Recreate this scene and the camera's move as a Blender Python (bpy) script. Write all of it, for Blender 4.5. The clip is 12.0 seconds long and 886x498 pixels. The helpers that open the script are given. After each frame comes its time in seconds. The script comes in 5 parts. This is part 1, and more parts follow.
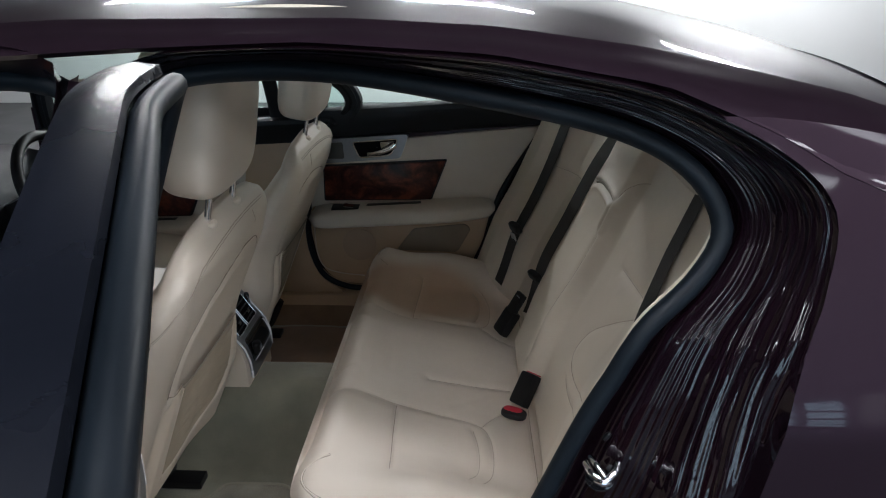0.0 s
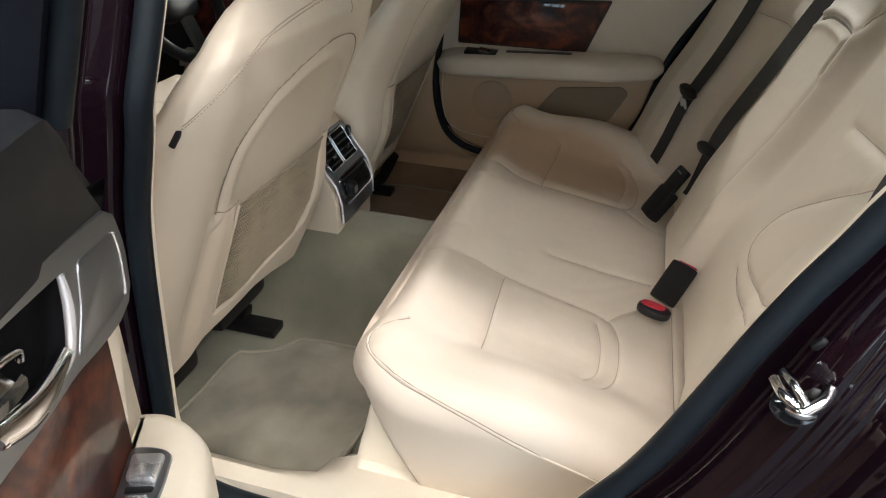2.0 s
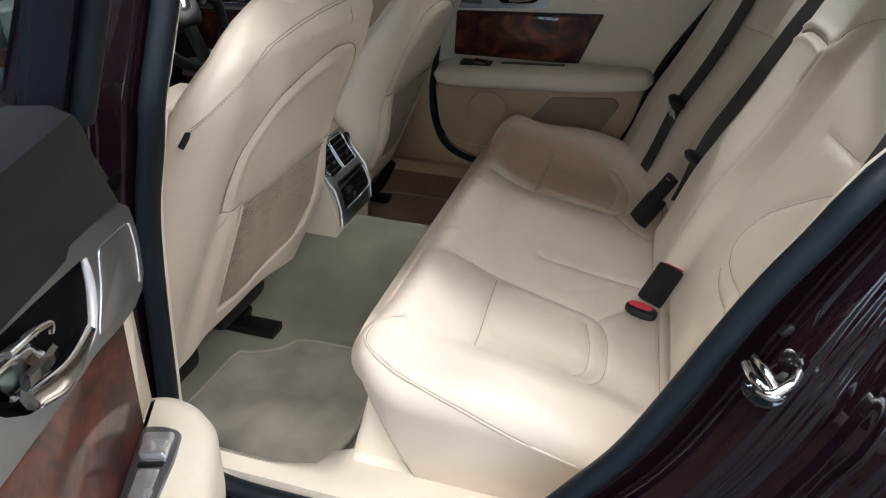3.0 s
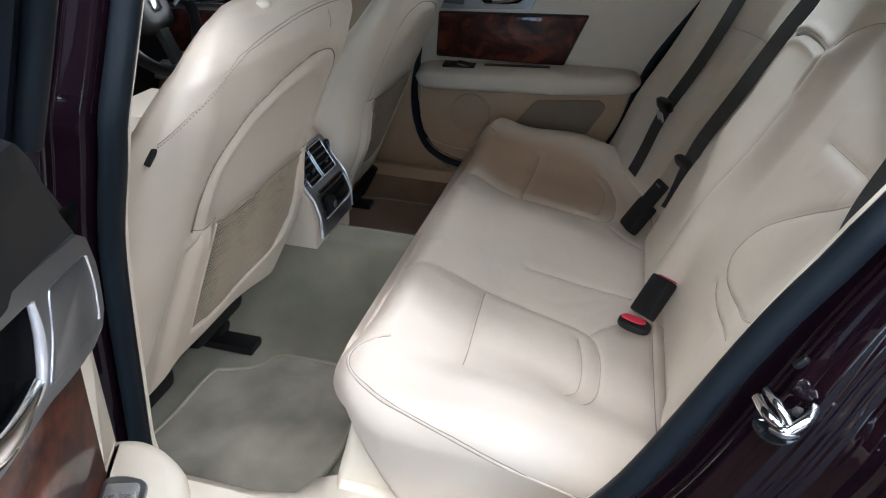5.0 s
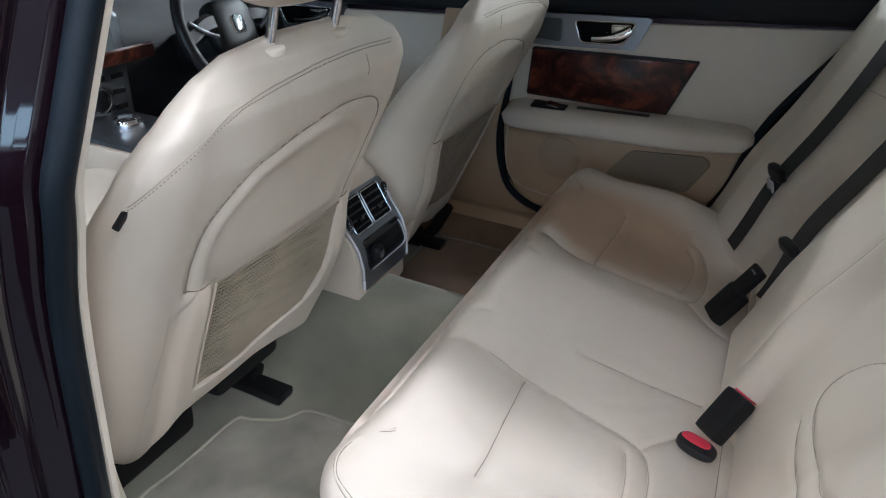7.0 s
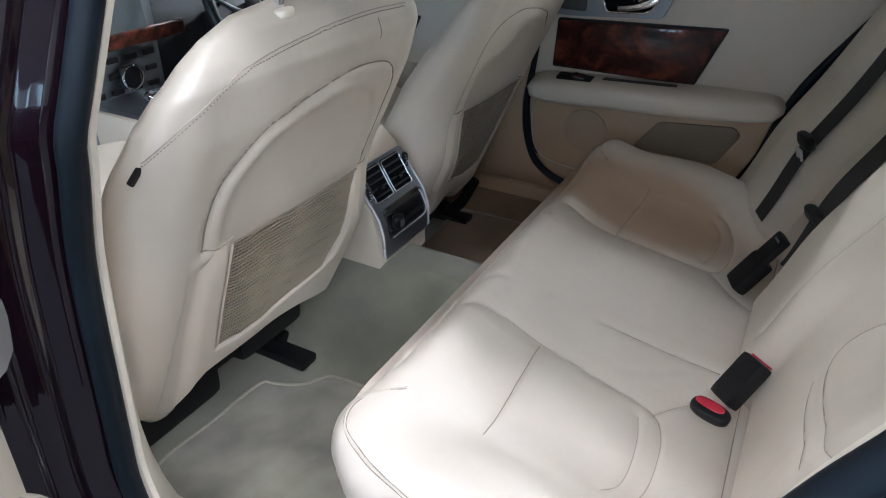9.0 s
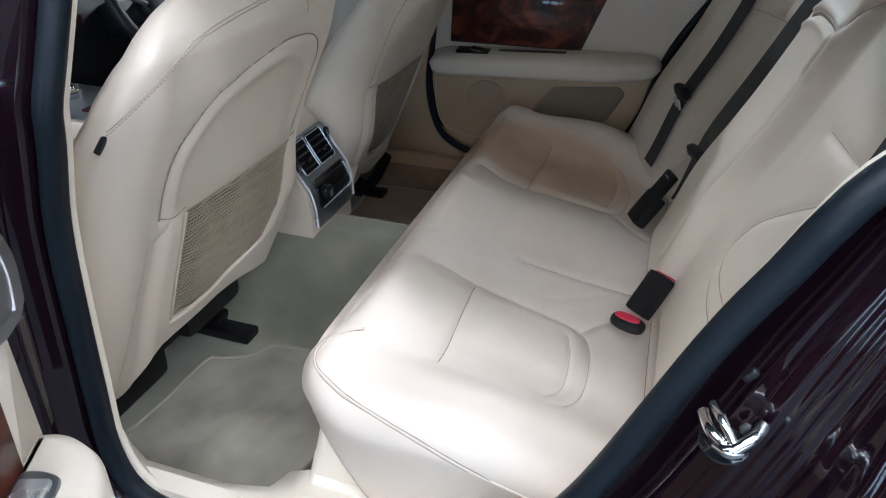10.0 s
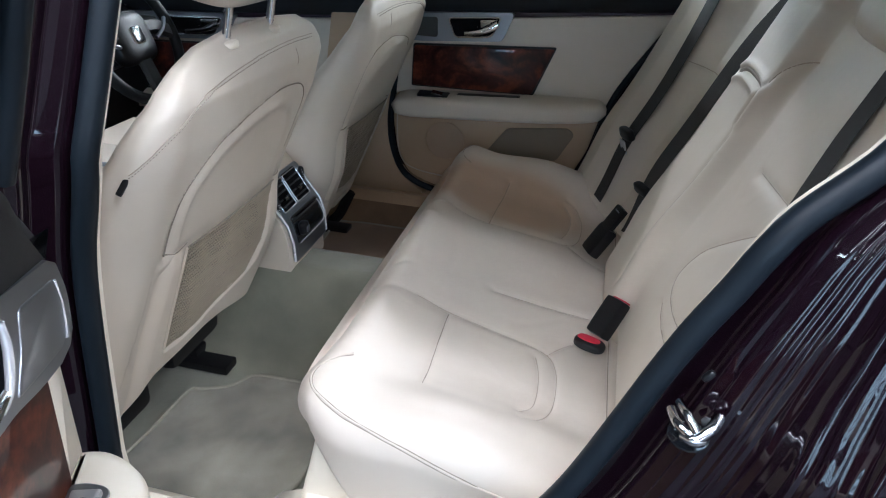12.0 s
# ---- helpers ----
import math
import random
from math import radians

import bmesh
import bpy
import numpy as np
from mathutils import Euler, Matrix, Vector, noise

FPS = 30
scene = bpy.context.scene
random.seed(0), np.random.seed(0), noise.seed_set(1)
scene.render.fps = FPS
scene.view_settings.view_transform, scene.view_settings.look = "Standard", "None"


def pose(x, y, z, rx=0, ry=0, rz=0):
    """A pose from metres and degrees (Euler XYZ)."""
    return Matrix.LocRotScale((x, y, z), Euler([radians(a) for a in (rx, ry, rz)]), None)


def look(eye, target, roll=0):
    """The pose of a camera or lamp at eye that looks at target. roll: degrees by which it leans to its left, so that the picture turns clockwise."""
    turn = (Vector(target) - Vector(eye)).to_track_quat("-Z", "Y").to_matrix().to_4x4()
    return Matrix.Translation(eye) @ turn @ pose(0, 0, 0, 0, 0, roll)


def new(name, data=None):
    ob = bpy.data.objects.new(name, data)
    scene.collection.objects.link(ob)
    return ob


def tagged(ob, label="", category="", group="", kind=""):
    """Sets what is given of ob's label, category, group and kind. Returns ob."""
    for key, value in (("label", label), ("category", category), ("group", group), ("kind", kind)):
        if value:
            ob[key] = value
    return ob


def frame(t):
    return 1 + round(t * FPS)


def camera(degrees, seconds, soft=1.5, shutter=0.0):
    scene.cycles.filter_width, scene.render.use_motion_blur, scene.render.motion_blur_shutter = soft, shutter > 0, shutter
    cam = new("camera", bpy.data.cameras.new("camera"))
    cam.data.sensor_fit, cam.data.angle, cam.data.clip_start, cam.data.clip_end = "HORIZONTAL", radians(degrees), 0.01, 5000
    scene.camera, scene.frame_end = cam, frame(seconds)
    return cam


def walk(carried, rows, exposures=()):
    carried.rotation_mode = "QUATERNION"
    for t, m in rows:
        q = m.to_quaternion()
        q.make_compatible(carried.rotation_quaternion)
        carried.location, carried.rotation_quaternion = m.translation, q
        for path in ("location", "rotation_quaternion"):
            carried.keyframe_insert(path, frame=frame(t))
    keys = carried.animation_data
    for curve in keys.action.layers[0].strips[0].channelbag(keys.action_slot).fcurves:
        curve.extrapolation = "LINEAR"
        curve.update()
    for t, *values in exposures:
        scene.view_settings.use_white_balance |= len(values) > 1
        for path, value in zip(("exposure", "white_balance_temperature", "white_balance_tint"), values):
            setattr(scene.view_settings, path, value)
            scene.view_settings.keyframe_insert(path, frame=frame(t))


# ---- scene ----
cam = camera(64.6, 12.0, soft=1.1)
PATH = [
    (0, (0.527, -1.695, 1.582), (0.431, 0.155, 0.829), -0.6),
    (0.5, (0.554, -1.568, 1.439), (0.359, 0.218, 0.561), 0.7),
    (1, (0.519, -1.424, 1.344), (0.189, 0.274, 0.34), 1.1),
    (1.5, (0.512, -1.383, 1.313), (0.077, 0.265, 0.266), 1.1),
    (2, (0.523, -1.409, 1.307), (0.067, 0.265, 0.312), 1.7),
    (2.5, (0.528, -1.439, 1.309), (0.064, 0.24, 0.327), 1.2),
    (3, (0.54, -1.459, 1.313), (0.088, 0.234, 0.349), 2.1),
    (5, (0.516, -1.398, 1.313), (0.115, 0.305, 0.343), 2.3),
    (5.5, (0.491, -1.37, 1.317), (0.13, 0.335, 0.336), 2.5),
    (6, (0.501, -1.305, 1.323), (0.044, 0.385, 0.356), 3.0),
    (6.5, (0.544, -1.222, 1.337), (-0.074, 0.41, 0.36), 2.8),
    (7, (0.579, -1.175, 1.337), (-0.133, 0.433, 0.384), 3.2),
    (8.8, (0.629, -1.164, 1.303), (-0.186, 0.387, 0.339), 1.7),
    (9, (0.63, -1.179, 1.313), (-0.173, 0.36, 0.32), 1.5),
    (9.5, (0.626, -1.239, 1.296), (-0.128, 0.298, 0.263), 0.6),
    (10, (0.62, -1.326, 1.302), (0.087, 0.32, 0.299), 0.8),
    (10.5, (0.602, -1.398, 1.34), (0.168, 0.299, 0.376), 2.2),
    (11, (0.592, -1.436, 1.354), (0.185, 0.299, 0.447), 2.5),
    (11.5, (0.576, -1.446, 1.358), (0.178, 0.294, 0.456), 2.6),
    (12, (0.582, -1.441, 1.35), (0.195, 0.295, 0.436), 2.6),
]
walk(cam, [(t, look(e, a, r)) for t, e, a, r in PATH],
     [(0.0, -0.8, 5600, 10), (0.3, -0.35, 6300, 10), (0.5, -0.1, 6600, 10), (1.5, 0.14, 6400, 10), (3.0, 0.17, 5850, 10), (5.0, 0.17, 5400, 10), (6.5, 0.10, 5300, 10), (9.0, 0.20, 5250, 10), (12.0, 0.19, 5200, 10)])

# ---- world, lights, exposure ----
world = bpy.data.worlds.new("daylight")
scene.world = world
world.use_nodes = True
sky = world.node_tree.nodes.new("ShaderNodeTexSky")
sky.sky_type, sky.sun_disc = "NISHITA", False
sky.sun_elevation, sky.sun_rotation = radians(40), radians(160)
world.node_tree.links.new(sky.outputs[0], world.node_tree.nodes["Background"].inputs[0])
world.node_tree.nodes["Background"].inputs[1].default_value = 0.12


def area(name, place, target, size, watts, colour):
    data = bpy.data.lights.new(name, "AREA")
    data.shape, data.size, data.size_y = "RECTANGLE", size[0], size[1]
    data.energy, data.color = watts, colour
    ob = new(name, data)
    ob.matrix_world = look(place, target)
    return ob


# ceiling strips: x, y, watts; unseen lamps added to light seats and make glints
STRIPS = [(2.5, -1.9, 48), (0.62, -1.65, 44), (0.62, -2.75, 50), (0.62, -4.1, 28), (-2.6, -3.6, 26), (3.9, -2.7, 45), (-1.6, -3.4, 12), (2.6, -3.5, 12), (4.6, -4.6, 105), (2.6, -5.0, 10), (0.62, -5.2, 10), (-2.6, 5.6, 340), (0.6, 5.6, 340), (3.8, 5.6, 340)]
CEILING = 3.6
for sx, sy, watts in STRIPS:
    area("fill_strip", (sx, sy, CEILING - 0.13), (sx, sy, 0), (1.6, 0.22), watts, (1.0, 0.94, 0.87) if sy < 0 else (1.0, 0.93, 0.82))


# ---- geometry helpers ----
def curve(pts, n, closed=False, power=0.5):
    """A smooth line through pts, as n points at even steps."""
    p = np.array(pts, float)
    k = len(p)
    out = []
    segs = range(k) if closed else range(k - 1)
    for i in segs:
        if closed:
            a, b, c, d = p[i - 1], p[i], p[(i + 1) % k], p[(i + 2) % k]
        else:
            a, b, c, d = p[max(i - 1, 0)], p[i], p[i + 1], p[min(i + 2, k - 1)]
        for u in np.linspace(0, 1, 14, endpoint=False):
            out.append(0.5 * (2 * b + (c - a) * u + (2 * a - 5 * b + 4 * c - d) * u * u + (3 * b - a - 3 * c + d) * u ** 3))
    out.append(p[0] if closed else p[-1])
    out = np.array(out)
    s = np.concatenate([[0], np.cumsum(np.linalg.norm(np.diff(out, axis=0), axis=1))])
    t = np.linspace(0, s[-1], n + 1)[:-1] if closed else np.linspace(0, s[-1], n)
    return np.stack([np.interp(t, s, out[:, j]) for j in range(p.shape[1])], 1)


def grid(P, cu=False, cv=False):
    nu, nv = P.shape[:2]
    faces = []
    for i in range(nu if cu else nu - 1):
        for j in range(nv if cv else nv - 1):
            a, b = (i + 1) % nu, (j + 1) % nv
            faces.append((i * nv + j, a * nv + j, a * nv + b, i * nv + b))
    return P.reshape(-1, 3), faces


def join(*geos):
    verts, faces, off = [], [], 0
    for v, f in geos:
        verts.append(np.asarray(v, float))
        faces += [tuple(i + off for i in q) for q in f]
        off += len(v)
    return np.concatenate(verts), faces


def loft(rings, caps=True):
    P = np.array(rings, float)
    v, f = grid(P, cv=True)
    n = P.shape[1]
    if caps:
        f = f + [tuple(range(n - 1, -1, -1)), tuple(range((len(rings) - 1) * n, len(rings) * n))]
    return v, f


def circle(n=10):
    return [(math.cos(2 * math.pi * i / n), math.sin(2 * math.pi * i / n)) for i in range(n)]


def tube(path, r=0.005, sides=8, closed=False, up=(0, 0, 1), prof=None, scale=None):
    """A section carried along a path; prof: points across and along up."""
    p = np.array(path, float)
    n = len(p)
    t = (np.roll(p, -1, 0) - np.roll(p, 1, 0)) if closed else np.gradient(p, axis=0)
    t /= np.linalg.norm(t, axis=1)[:, None] + 1e-12
    u = np.array(up, float)
    u = np.broadcast_to(u, p.shape)
    a = u - (u * t).sum(1)[:, None] * t
    a /= np.linalg.norm(a, axis=1)[:, None] + 1e-12
    b = np.cross(t, a)
    sec = np.array(prof if prof is not None else [(r * x, r * y) for x, y in circle(sides)])
    k = np.ones(n) if scale is None else np.array(scale)
    P = p[:, None, :] + k[:, None, None] * (sec[None, :, 0, None] * b[:, None, :] + sec[None, :, 1, None] * a[:, None, :])
    v, f = grid(P, cu=closed, cv=True)
    m = len(sec)
    if not closed:
        f = f + [tuple(range(m - 1, -1, -1)), tuple(range((n - 1) * m, n * m))]
    return v, f


def flat_section(w, h):
    """A flat strip with rounded edges."""
    c = h * 0.5
    return [(-w / 2, 0), (-w / 2 + c, c), (w / 2 - c, c), (w / 2, 0), (w / 2 - c, -c), (-w / 2 + c, -c)]


def prism(poly, d, r, place):
    """A plate with chamfered rim: poly in the plane, d thick; place(u, v, w) lays it into the world."""
    p = np.array(poly, float)
    area2 = (p[:, 0] * np.roll(p[:, 1], -1) - np.roll(p[:, 0], -1) * p[:, 1]).sum()
    if area2 < 0:
        p = p[::-1]
    e = np.roll(p, -1, 0) - p
    e /= np.linalg.norm(e, axis=1)[:, None] + 1e-9
    nrm = np.stack([-e[:, 1], e[:, 0]], 1)
    m = nrm + np.roll(nrm, 1, 0)
    m /= np.maximum((m * m).sum(1)[:, None] / 2, 0.35)
    rings = []
    for off, w in ((0, 0), (0, d - r), (0.3 * r, d - 0.3 * r), (r, d)):
        q = p + m * off
        rings.append([place(a, b, w) for a, b in q])
    return loft(rings)


def rounded(poly, r, n=5):
    """The polygon with its corners rounded."""
    p = [Vector(q) for q in poly]
    out = []
    for i, b in enumerate(p):
        a, c = p[i - 1], p[(i + 1) % len(p)]
        ra = min(r, 0.45 * (a - b).length, 0.45 * (c - b).length)
        s, e = b + (a - b).normalized() * ra, b + (c - b).normalized() * ra
        for k in range(n + 1):
            u = k / n
            out.append(tuple((1 - u) ** 2 * s + 2 * u * (1 - u) * b + u * u * e))
    return out


def block(c, size, r=0.005, m=None):
    bm = bmesh.new()
    bmesh.ops.create_cube(bm, size=1.0)
    bmesh.ops.scale(bm, vec=size, verts=bm.verts)
    bmesh.ops.bevel(bm, geom=list(bm.edges), offset=r, segments=2, affect="EDGES", profile=0.7)
    if m is not None:
        bmesh.ops.transform(bm, matrix=m, verts=bm.verts)
    v = np.array([tuple(q.co) for q in bm.verts]) + np.array(c)
    bm.verts.index_update()
    f = [tuple(w.index for w in q.verts) for q in bm.faces]
    bm.free()
    return v, f


def puff(c, radii, e1=0.5, e2=0.5, nu=28, nv=40, m=None):
    """A cushion-like rounded form."""
    pw = lambda v, e: np.sign(v) * np.abs(v) ** e
    th = np.linspace(-math.pi / 2 + 0.02, math.pi / 2 - 0.02, nu)[:, None]
    ph = np.linspace(0, 2 * math.pi, nv, endpoint=False)[None, :]
    P = np.stack([radii[0] * pw(np.cos(th), e1) * pw(np.cos(ph), e2), radii[1] * pw(np.cos(th), e1) * pw(np.sin(ph), e2), radii[2] * pw(np.sin(th), e1) + 0 * ph], 2)
    if m is not None:
        P = P @ np.array(m.to_3x3()).T
    v, f = grid(P + np.array(c), cv=True)
    return v, f + [tuple(range(nv - 1, -1, -1)), tuple(range((nu - 1) * nv, nu * nv))]


def step(a, b, x):
    t = np.clip((np.asarray(x, float) - a) / (b - a), 0, 1)
    return t * t * (3 - 2 * t)


def distance(px, py, line):
    """Distance of the points to a broken line in the plane."""
    d = np.full(np.shape(px), 9.0)
    for (ax, ay), (bx, by) in zip(line[:-1], line[1:]):
        ux, uy = bx - ax, by - ay
        t = np.clip(((px - ax) * ux + (py - ay) * uy) / (ux * ux + uy * uy + 1e-12), 0, 1)
        d = np.minimum(d, np.hypot(px - ax - t * ux, py - ay - t * uy))
    return d


def mapped(geo, m):
    v = np.c_[geo[0], np.ones(len(geo[0]))] @ np.array(m).T
    f = geo[1] if m.to_3x3().determinant() > 0 else [tuple(reversed(q)) for q in geo[1]]
    return v[:, :3], f


BASE = {}


def thing(name, label, category, base=(0, 0, 0), group="", kind=""):
    ob = new(name)
    ob.location, ob.empty_display_size = base, 0.05
    BASE[ob] = np.array(base, float)
    return tagged(ob, label, category, group, kind)


def part(name, geo, material, parent, label="", sharp=42):
    """One mesh under a thing or a part."""
    v, f = geo
    me = bpy.data.meshes.new(name)
    me.from_pydata((np.asarray(v) - BASE[parent]).tolist(), [], [tuple(q) for q in f])
    bm = bmesh.new()
    bm.from_mesh(me)
    bmesh.ops.recalc_face_normals(bm, faces=bm.faces)
    bm.to_mesh(me)
    bm.free()
    me.polygons.foreach_set("use_smooth", [True] * len(me.polygons))
    me.set_sharp_from_angle(angle=radians(sharp))
    me.materials.append(material)
    ob = new(name, me)
    ob.parent = parent
    BASE[ob] = BASE[parent]
    if label:
        tagged(ob, label)
    return ob


def solo(name, geo, material, label, category, kind="", group="", sharp=42):
    """A thing of one mesh."""
    v, f = geo
    v = np.asarray(v, float)
    base = np.array([(v[:, 0].min() + v[:, 0].max()) / 2, (v[:, 1].min() + v[:, 1].max()) / 2, v[:, 2].min()])
    tmp = new("tmp")
    BASE[tmp] = base
    ob = part(name, geo, material, tmp, "", sharp)
    ob.parent = None
    ob.location = base
    BASE[ob] = base
    bpy.data.objects.remove(tmp)
    return tagged(ob, label, category, group, kind)


# ---- materials ----
def mat(name, colour, rough=0.5, metal=0.0, coat=0.0, grain=(900, 0.15), stain=(6, 0.10), wrinkle=(0, 0), kind="noise", sheen=0.0, spec=0.5, alpha=1.0):
    m = bpy.data.materials.new(name)
    m.use_nodes = True
    nt = m.node_tree
    N, K = nt.nodes, nt.links
    bsdf = N["Principled BSDF"]
    tc = N.new("ShaderNodeTexCoord")
    big = N.new("ShaderNodeTexNoise")
    big.inputs["Scale"].default_value, big.inputs["Detail"].default_value = stain[0], 5
    K.new(tc.outputs["Object"], big.inputs["Vector"])
    if kind == "cells":
        fine = N.new("ShaderNodeTexVoronoi")
        fine.feature = "DISTANCE_TO_EDGE"
        fine_out = fine.outputs["Distance"]
    else:
        fine = N.new("ShaderNodeTexNoise")
        fine.inputs["Detail"].default_value = 3
        fine_out = fine.outputs["Fac"]
    fine.inputs["Scale"].default_value = grain[0]
    K.new(tc.outputs["Object"], fine.inputs["Vector"])
    ramp = N.new("ShaderNodeMapRange")
    ramp.inputs["From Min"].default_value, ramp.inputs["From Max"].default_value = 0.3, 0.7
    ramp.inputs["To Min"].default_value, ramp.inputs["To Max"].default_value = 1 - stain[1], 1 + stain[1]
    K.new(big.outputs["Fac"], ramp.inputs["Value"])
    mul = N.new("ShaderNodeVectorMath")
    mul.operation = "SCALE"
    mul.inputs[0].default_value = colour[:3]
    K.new(ramp.outputs[0], mul.inputs["Scale"])
    K.new(mul.outputs[0], bsdf.inputs["Base Color"])
    rr = N.new("ShaderNodeMapRange")
    rr.inputs["From Min"].default_value, rr.inputs["From Max"].default_value = 0.25, 0.75
    rr.inputs["To Min"].default_value, rr.inputs["To Max"].default_value = max(rough - 0.07, 0.02), min(rough + 0.07, 1)
    K.new(big.outputs["Fac"], rr.inputs["Value"])
    K.new(rr.outputs[0], bsdf.inputs["Roughness"])
    bsdf.inputs["Metallic"].default_value = metal
    bsdf.inputs["Coat Weight"].default_value = coat
    bsdf.inputs["Coat Roughness"].default_value = 0.04
    bsdf.inputs["Sheen Weight"].default_value = sheen
    bsdf.inputs["Specular IOR Level"].default_value = spec
    if grain[1] > 0:
        bump = N.new("ShaderNodeBump")
        bump.inputs["Strength"].default_value, bump.inputs["Distance"].default_value = grain[1], 0.001
        K.new(fine_out, bump.inputs["Height"])
        last = bump
        if wrinkle[1] > 0:
            wr = N.new("ShaderNodeTexNoise")
            wr.inputs["Scale"].default_value, wr.inputs["Detail"].default_value, wr.inputs["Distortion"].default_value = wrinkle[0], 2, 0.6
            K.new(tc.outputs["Object"], wr.inputs["Vector"])
            b2 = N.new("ShaderNodeBump")
            b2.inputs["Strength"].default_value, b2.inputs["Distance"].default_value = wrinkle[1], 0.01
            K.new(wr.outputs["Fac"], b2.inputs["Height"])
            K.new(bump.outputs[0], b2.inputs["Normal"])
            last = b2
        K.new(last.outputs[0], bsdf.inputs["Normal"])
    return m


LEATHER = mat("beige_leather", (0.580, 0.508, 0.418), 0.50, grain=(520, 0.12), stain=(5, 0.05), wrinkle=(14, 0.16), kind="cells")
BENCH_LEATHER = mat("beige_bench_leather", (0.580, 0.502, 0.420), 0.50, grain=(520, 0.12), stain=(5, 0.05), wrinkle=(16, 0.13), kind="cells")


def warm_shade_patch(m, centre, size, colour, amount):
    """Paints warm shade into a leather as a tan area, soft at its rim."""
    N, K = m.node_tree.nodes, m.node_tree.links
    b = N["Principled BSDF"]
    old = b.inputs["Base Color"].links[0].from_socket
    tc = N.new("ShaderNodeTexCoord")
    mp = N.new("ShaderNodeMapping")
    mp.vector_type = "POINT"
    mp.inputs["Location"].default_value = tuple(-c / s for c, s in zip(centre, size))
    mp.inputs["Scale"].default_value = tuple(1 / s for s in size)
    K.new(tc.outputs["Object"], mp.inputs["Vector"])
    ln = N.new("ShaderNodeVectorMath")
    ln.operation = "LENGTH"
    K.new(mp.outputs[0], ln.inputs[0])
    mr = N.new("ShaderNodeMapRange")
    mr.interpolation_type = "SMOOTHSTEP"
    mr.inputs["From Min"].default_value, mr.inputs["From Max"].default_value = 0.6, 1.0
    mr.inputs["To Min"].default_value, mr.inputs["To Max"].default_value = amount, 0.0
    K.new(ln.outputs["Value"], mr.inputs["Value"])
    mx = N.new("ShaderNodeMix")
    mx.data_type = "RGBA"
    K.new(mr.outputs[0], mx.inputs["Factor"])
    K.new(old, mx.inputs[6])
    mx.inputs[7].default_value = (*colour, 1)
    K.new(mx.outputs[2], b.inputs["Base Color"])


# warm shade on the far cushion, painted into its leather
warm_shade_patch(BENCH_LEATHER, (-0.06, 0.40, 0.2), (0.30, 0.19, 0.5), (0.40, 0.25, 0.14), 0.72)
LEATHER_DARK = mat("tan_trim", (0.40, 0.285, 0.19), 0.5, grain=(600, 0.10), stain=(4, 0.08), kind="cells")
TRIM = mat("beige_plastic", (0.60, 0.515, 0.415), 0.5, grain=(700, 0.10), stain=(3, 0.04))
# trim plastic darkened to tan: the far side's warm shade painted in
SHADED_TRIM = mat("shaded_plastic", (0.46, 0.325, 0.205), 0.5, grain=(700, 0.10), stain=(3, 0.05))
PALE_SEAM = mat("pale_seam_thread", (0.36, 0.30, 0.235), 0.7, grain=(900, 0.1))
SEAM = mat("seam_thread", (0.24, 0.20, 0.155), 0.7, grain=(900, 0.1))
CREAM = mat("cream_trim", (0.73, 0.655, 0.54), 0.45, grain=(700, 0.06), stain=(3, 0.04))
CARPET = mat("grey_beige_carpet", (0.225, 0.215, 0.160), 0.95, grain=(1400, 0.9), stain=(9, 0.16), wrinkle=(60, 0.15), sheen=0.3, spec=0.1)
MAT_PILE = mat("floor_mat_pile", (0.235, 0.212, 0.165), 0.95, grain=(1500, 0.9), stain=(7, 0.42), wrinkle=(25, 0.2), sheen=0.3, spec=0.1)
BLACK = mat("black_plastic", (0.008, 0.008, 0.009), 0.40, grain=(900, 0.08), spec=0.3)
RUBBER = mat("black_rubber_seal", (0.007, 0.010, 0.014), 0.45, grain=(500, 0.05), stain=(8, 0.2), spec=0.20)
CHARCOAL = mat("charcoal_soft_trim", (0.011, 0.012, 0.015), 0.55, grain=(800, 0.15), kind="cells", spec=0.3)
FRAME_BLACK = mat("satin_black_frame", (0.006, 0.007, 0.011), 0.28, grain=(500, 0.03), stain=(8, 0.2), spec=0.2)
WEBBING = mat("belt_webbing", (0.030, 0.027, 0.026), 0.75, grain=(1200, 0.5))
PAINT = mat("aubergine_paint", (0.026, 0.015, 0.023), 0.42, metal=0.5, spec=0.10, coat=0.4, grain=(0.5, 0.0), stain=(2, 0.06))
# body paint darkened for the jambs, their shade put into the colour
SHADED_JAMB_PAINT = mat("shaded_body_paint", (0.006, 0.0022, 0.0045), 0.30, spec=0.08, coat=1.0, grain=(0.5, 0.0), stain=(2, 0.06))
CHROME = mat("chrome", (0.82, 0.82, 0.83), 0.10, metal=1.0, grain=(300, 0.0), stain=(20, 0.03))
SILVER = mat("satin_silver", (0.27, 0.285, 0.31), 0.34, metal=0.9, grain=(1500, 0.04), stain=(4, 0.03))
SATIN = mat("bright_satin_metal", (0.62, 0.64, 0.67), 0.28, metal=0.75, grain=(1500, 0.03), stain=(5, 0.03))
BRIGHT = mat("bright_trim", (0.80, 0.80, 0.82), 0.25, metal=0.35, grain=(1500, 0.0), stain=(5, 0.02))
RED = mat("red_button", (0.48, 0.015, 0.04), 0.35, grain=(500, 0.0))
PERF = mat("speaker_cloth", (0.24, 0.19, 0.135), 0.8, grain=(900, 0.8), kind="cells")
NET = mat("net_yarn", (0.33, 0.27, 0.195), 0.85, grain=(1500, 0.4))
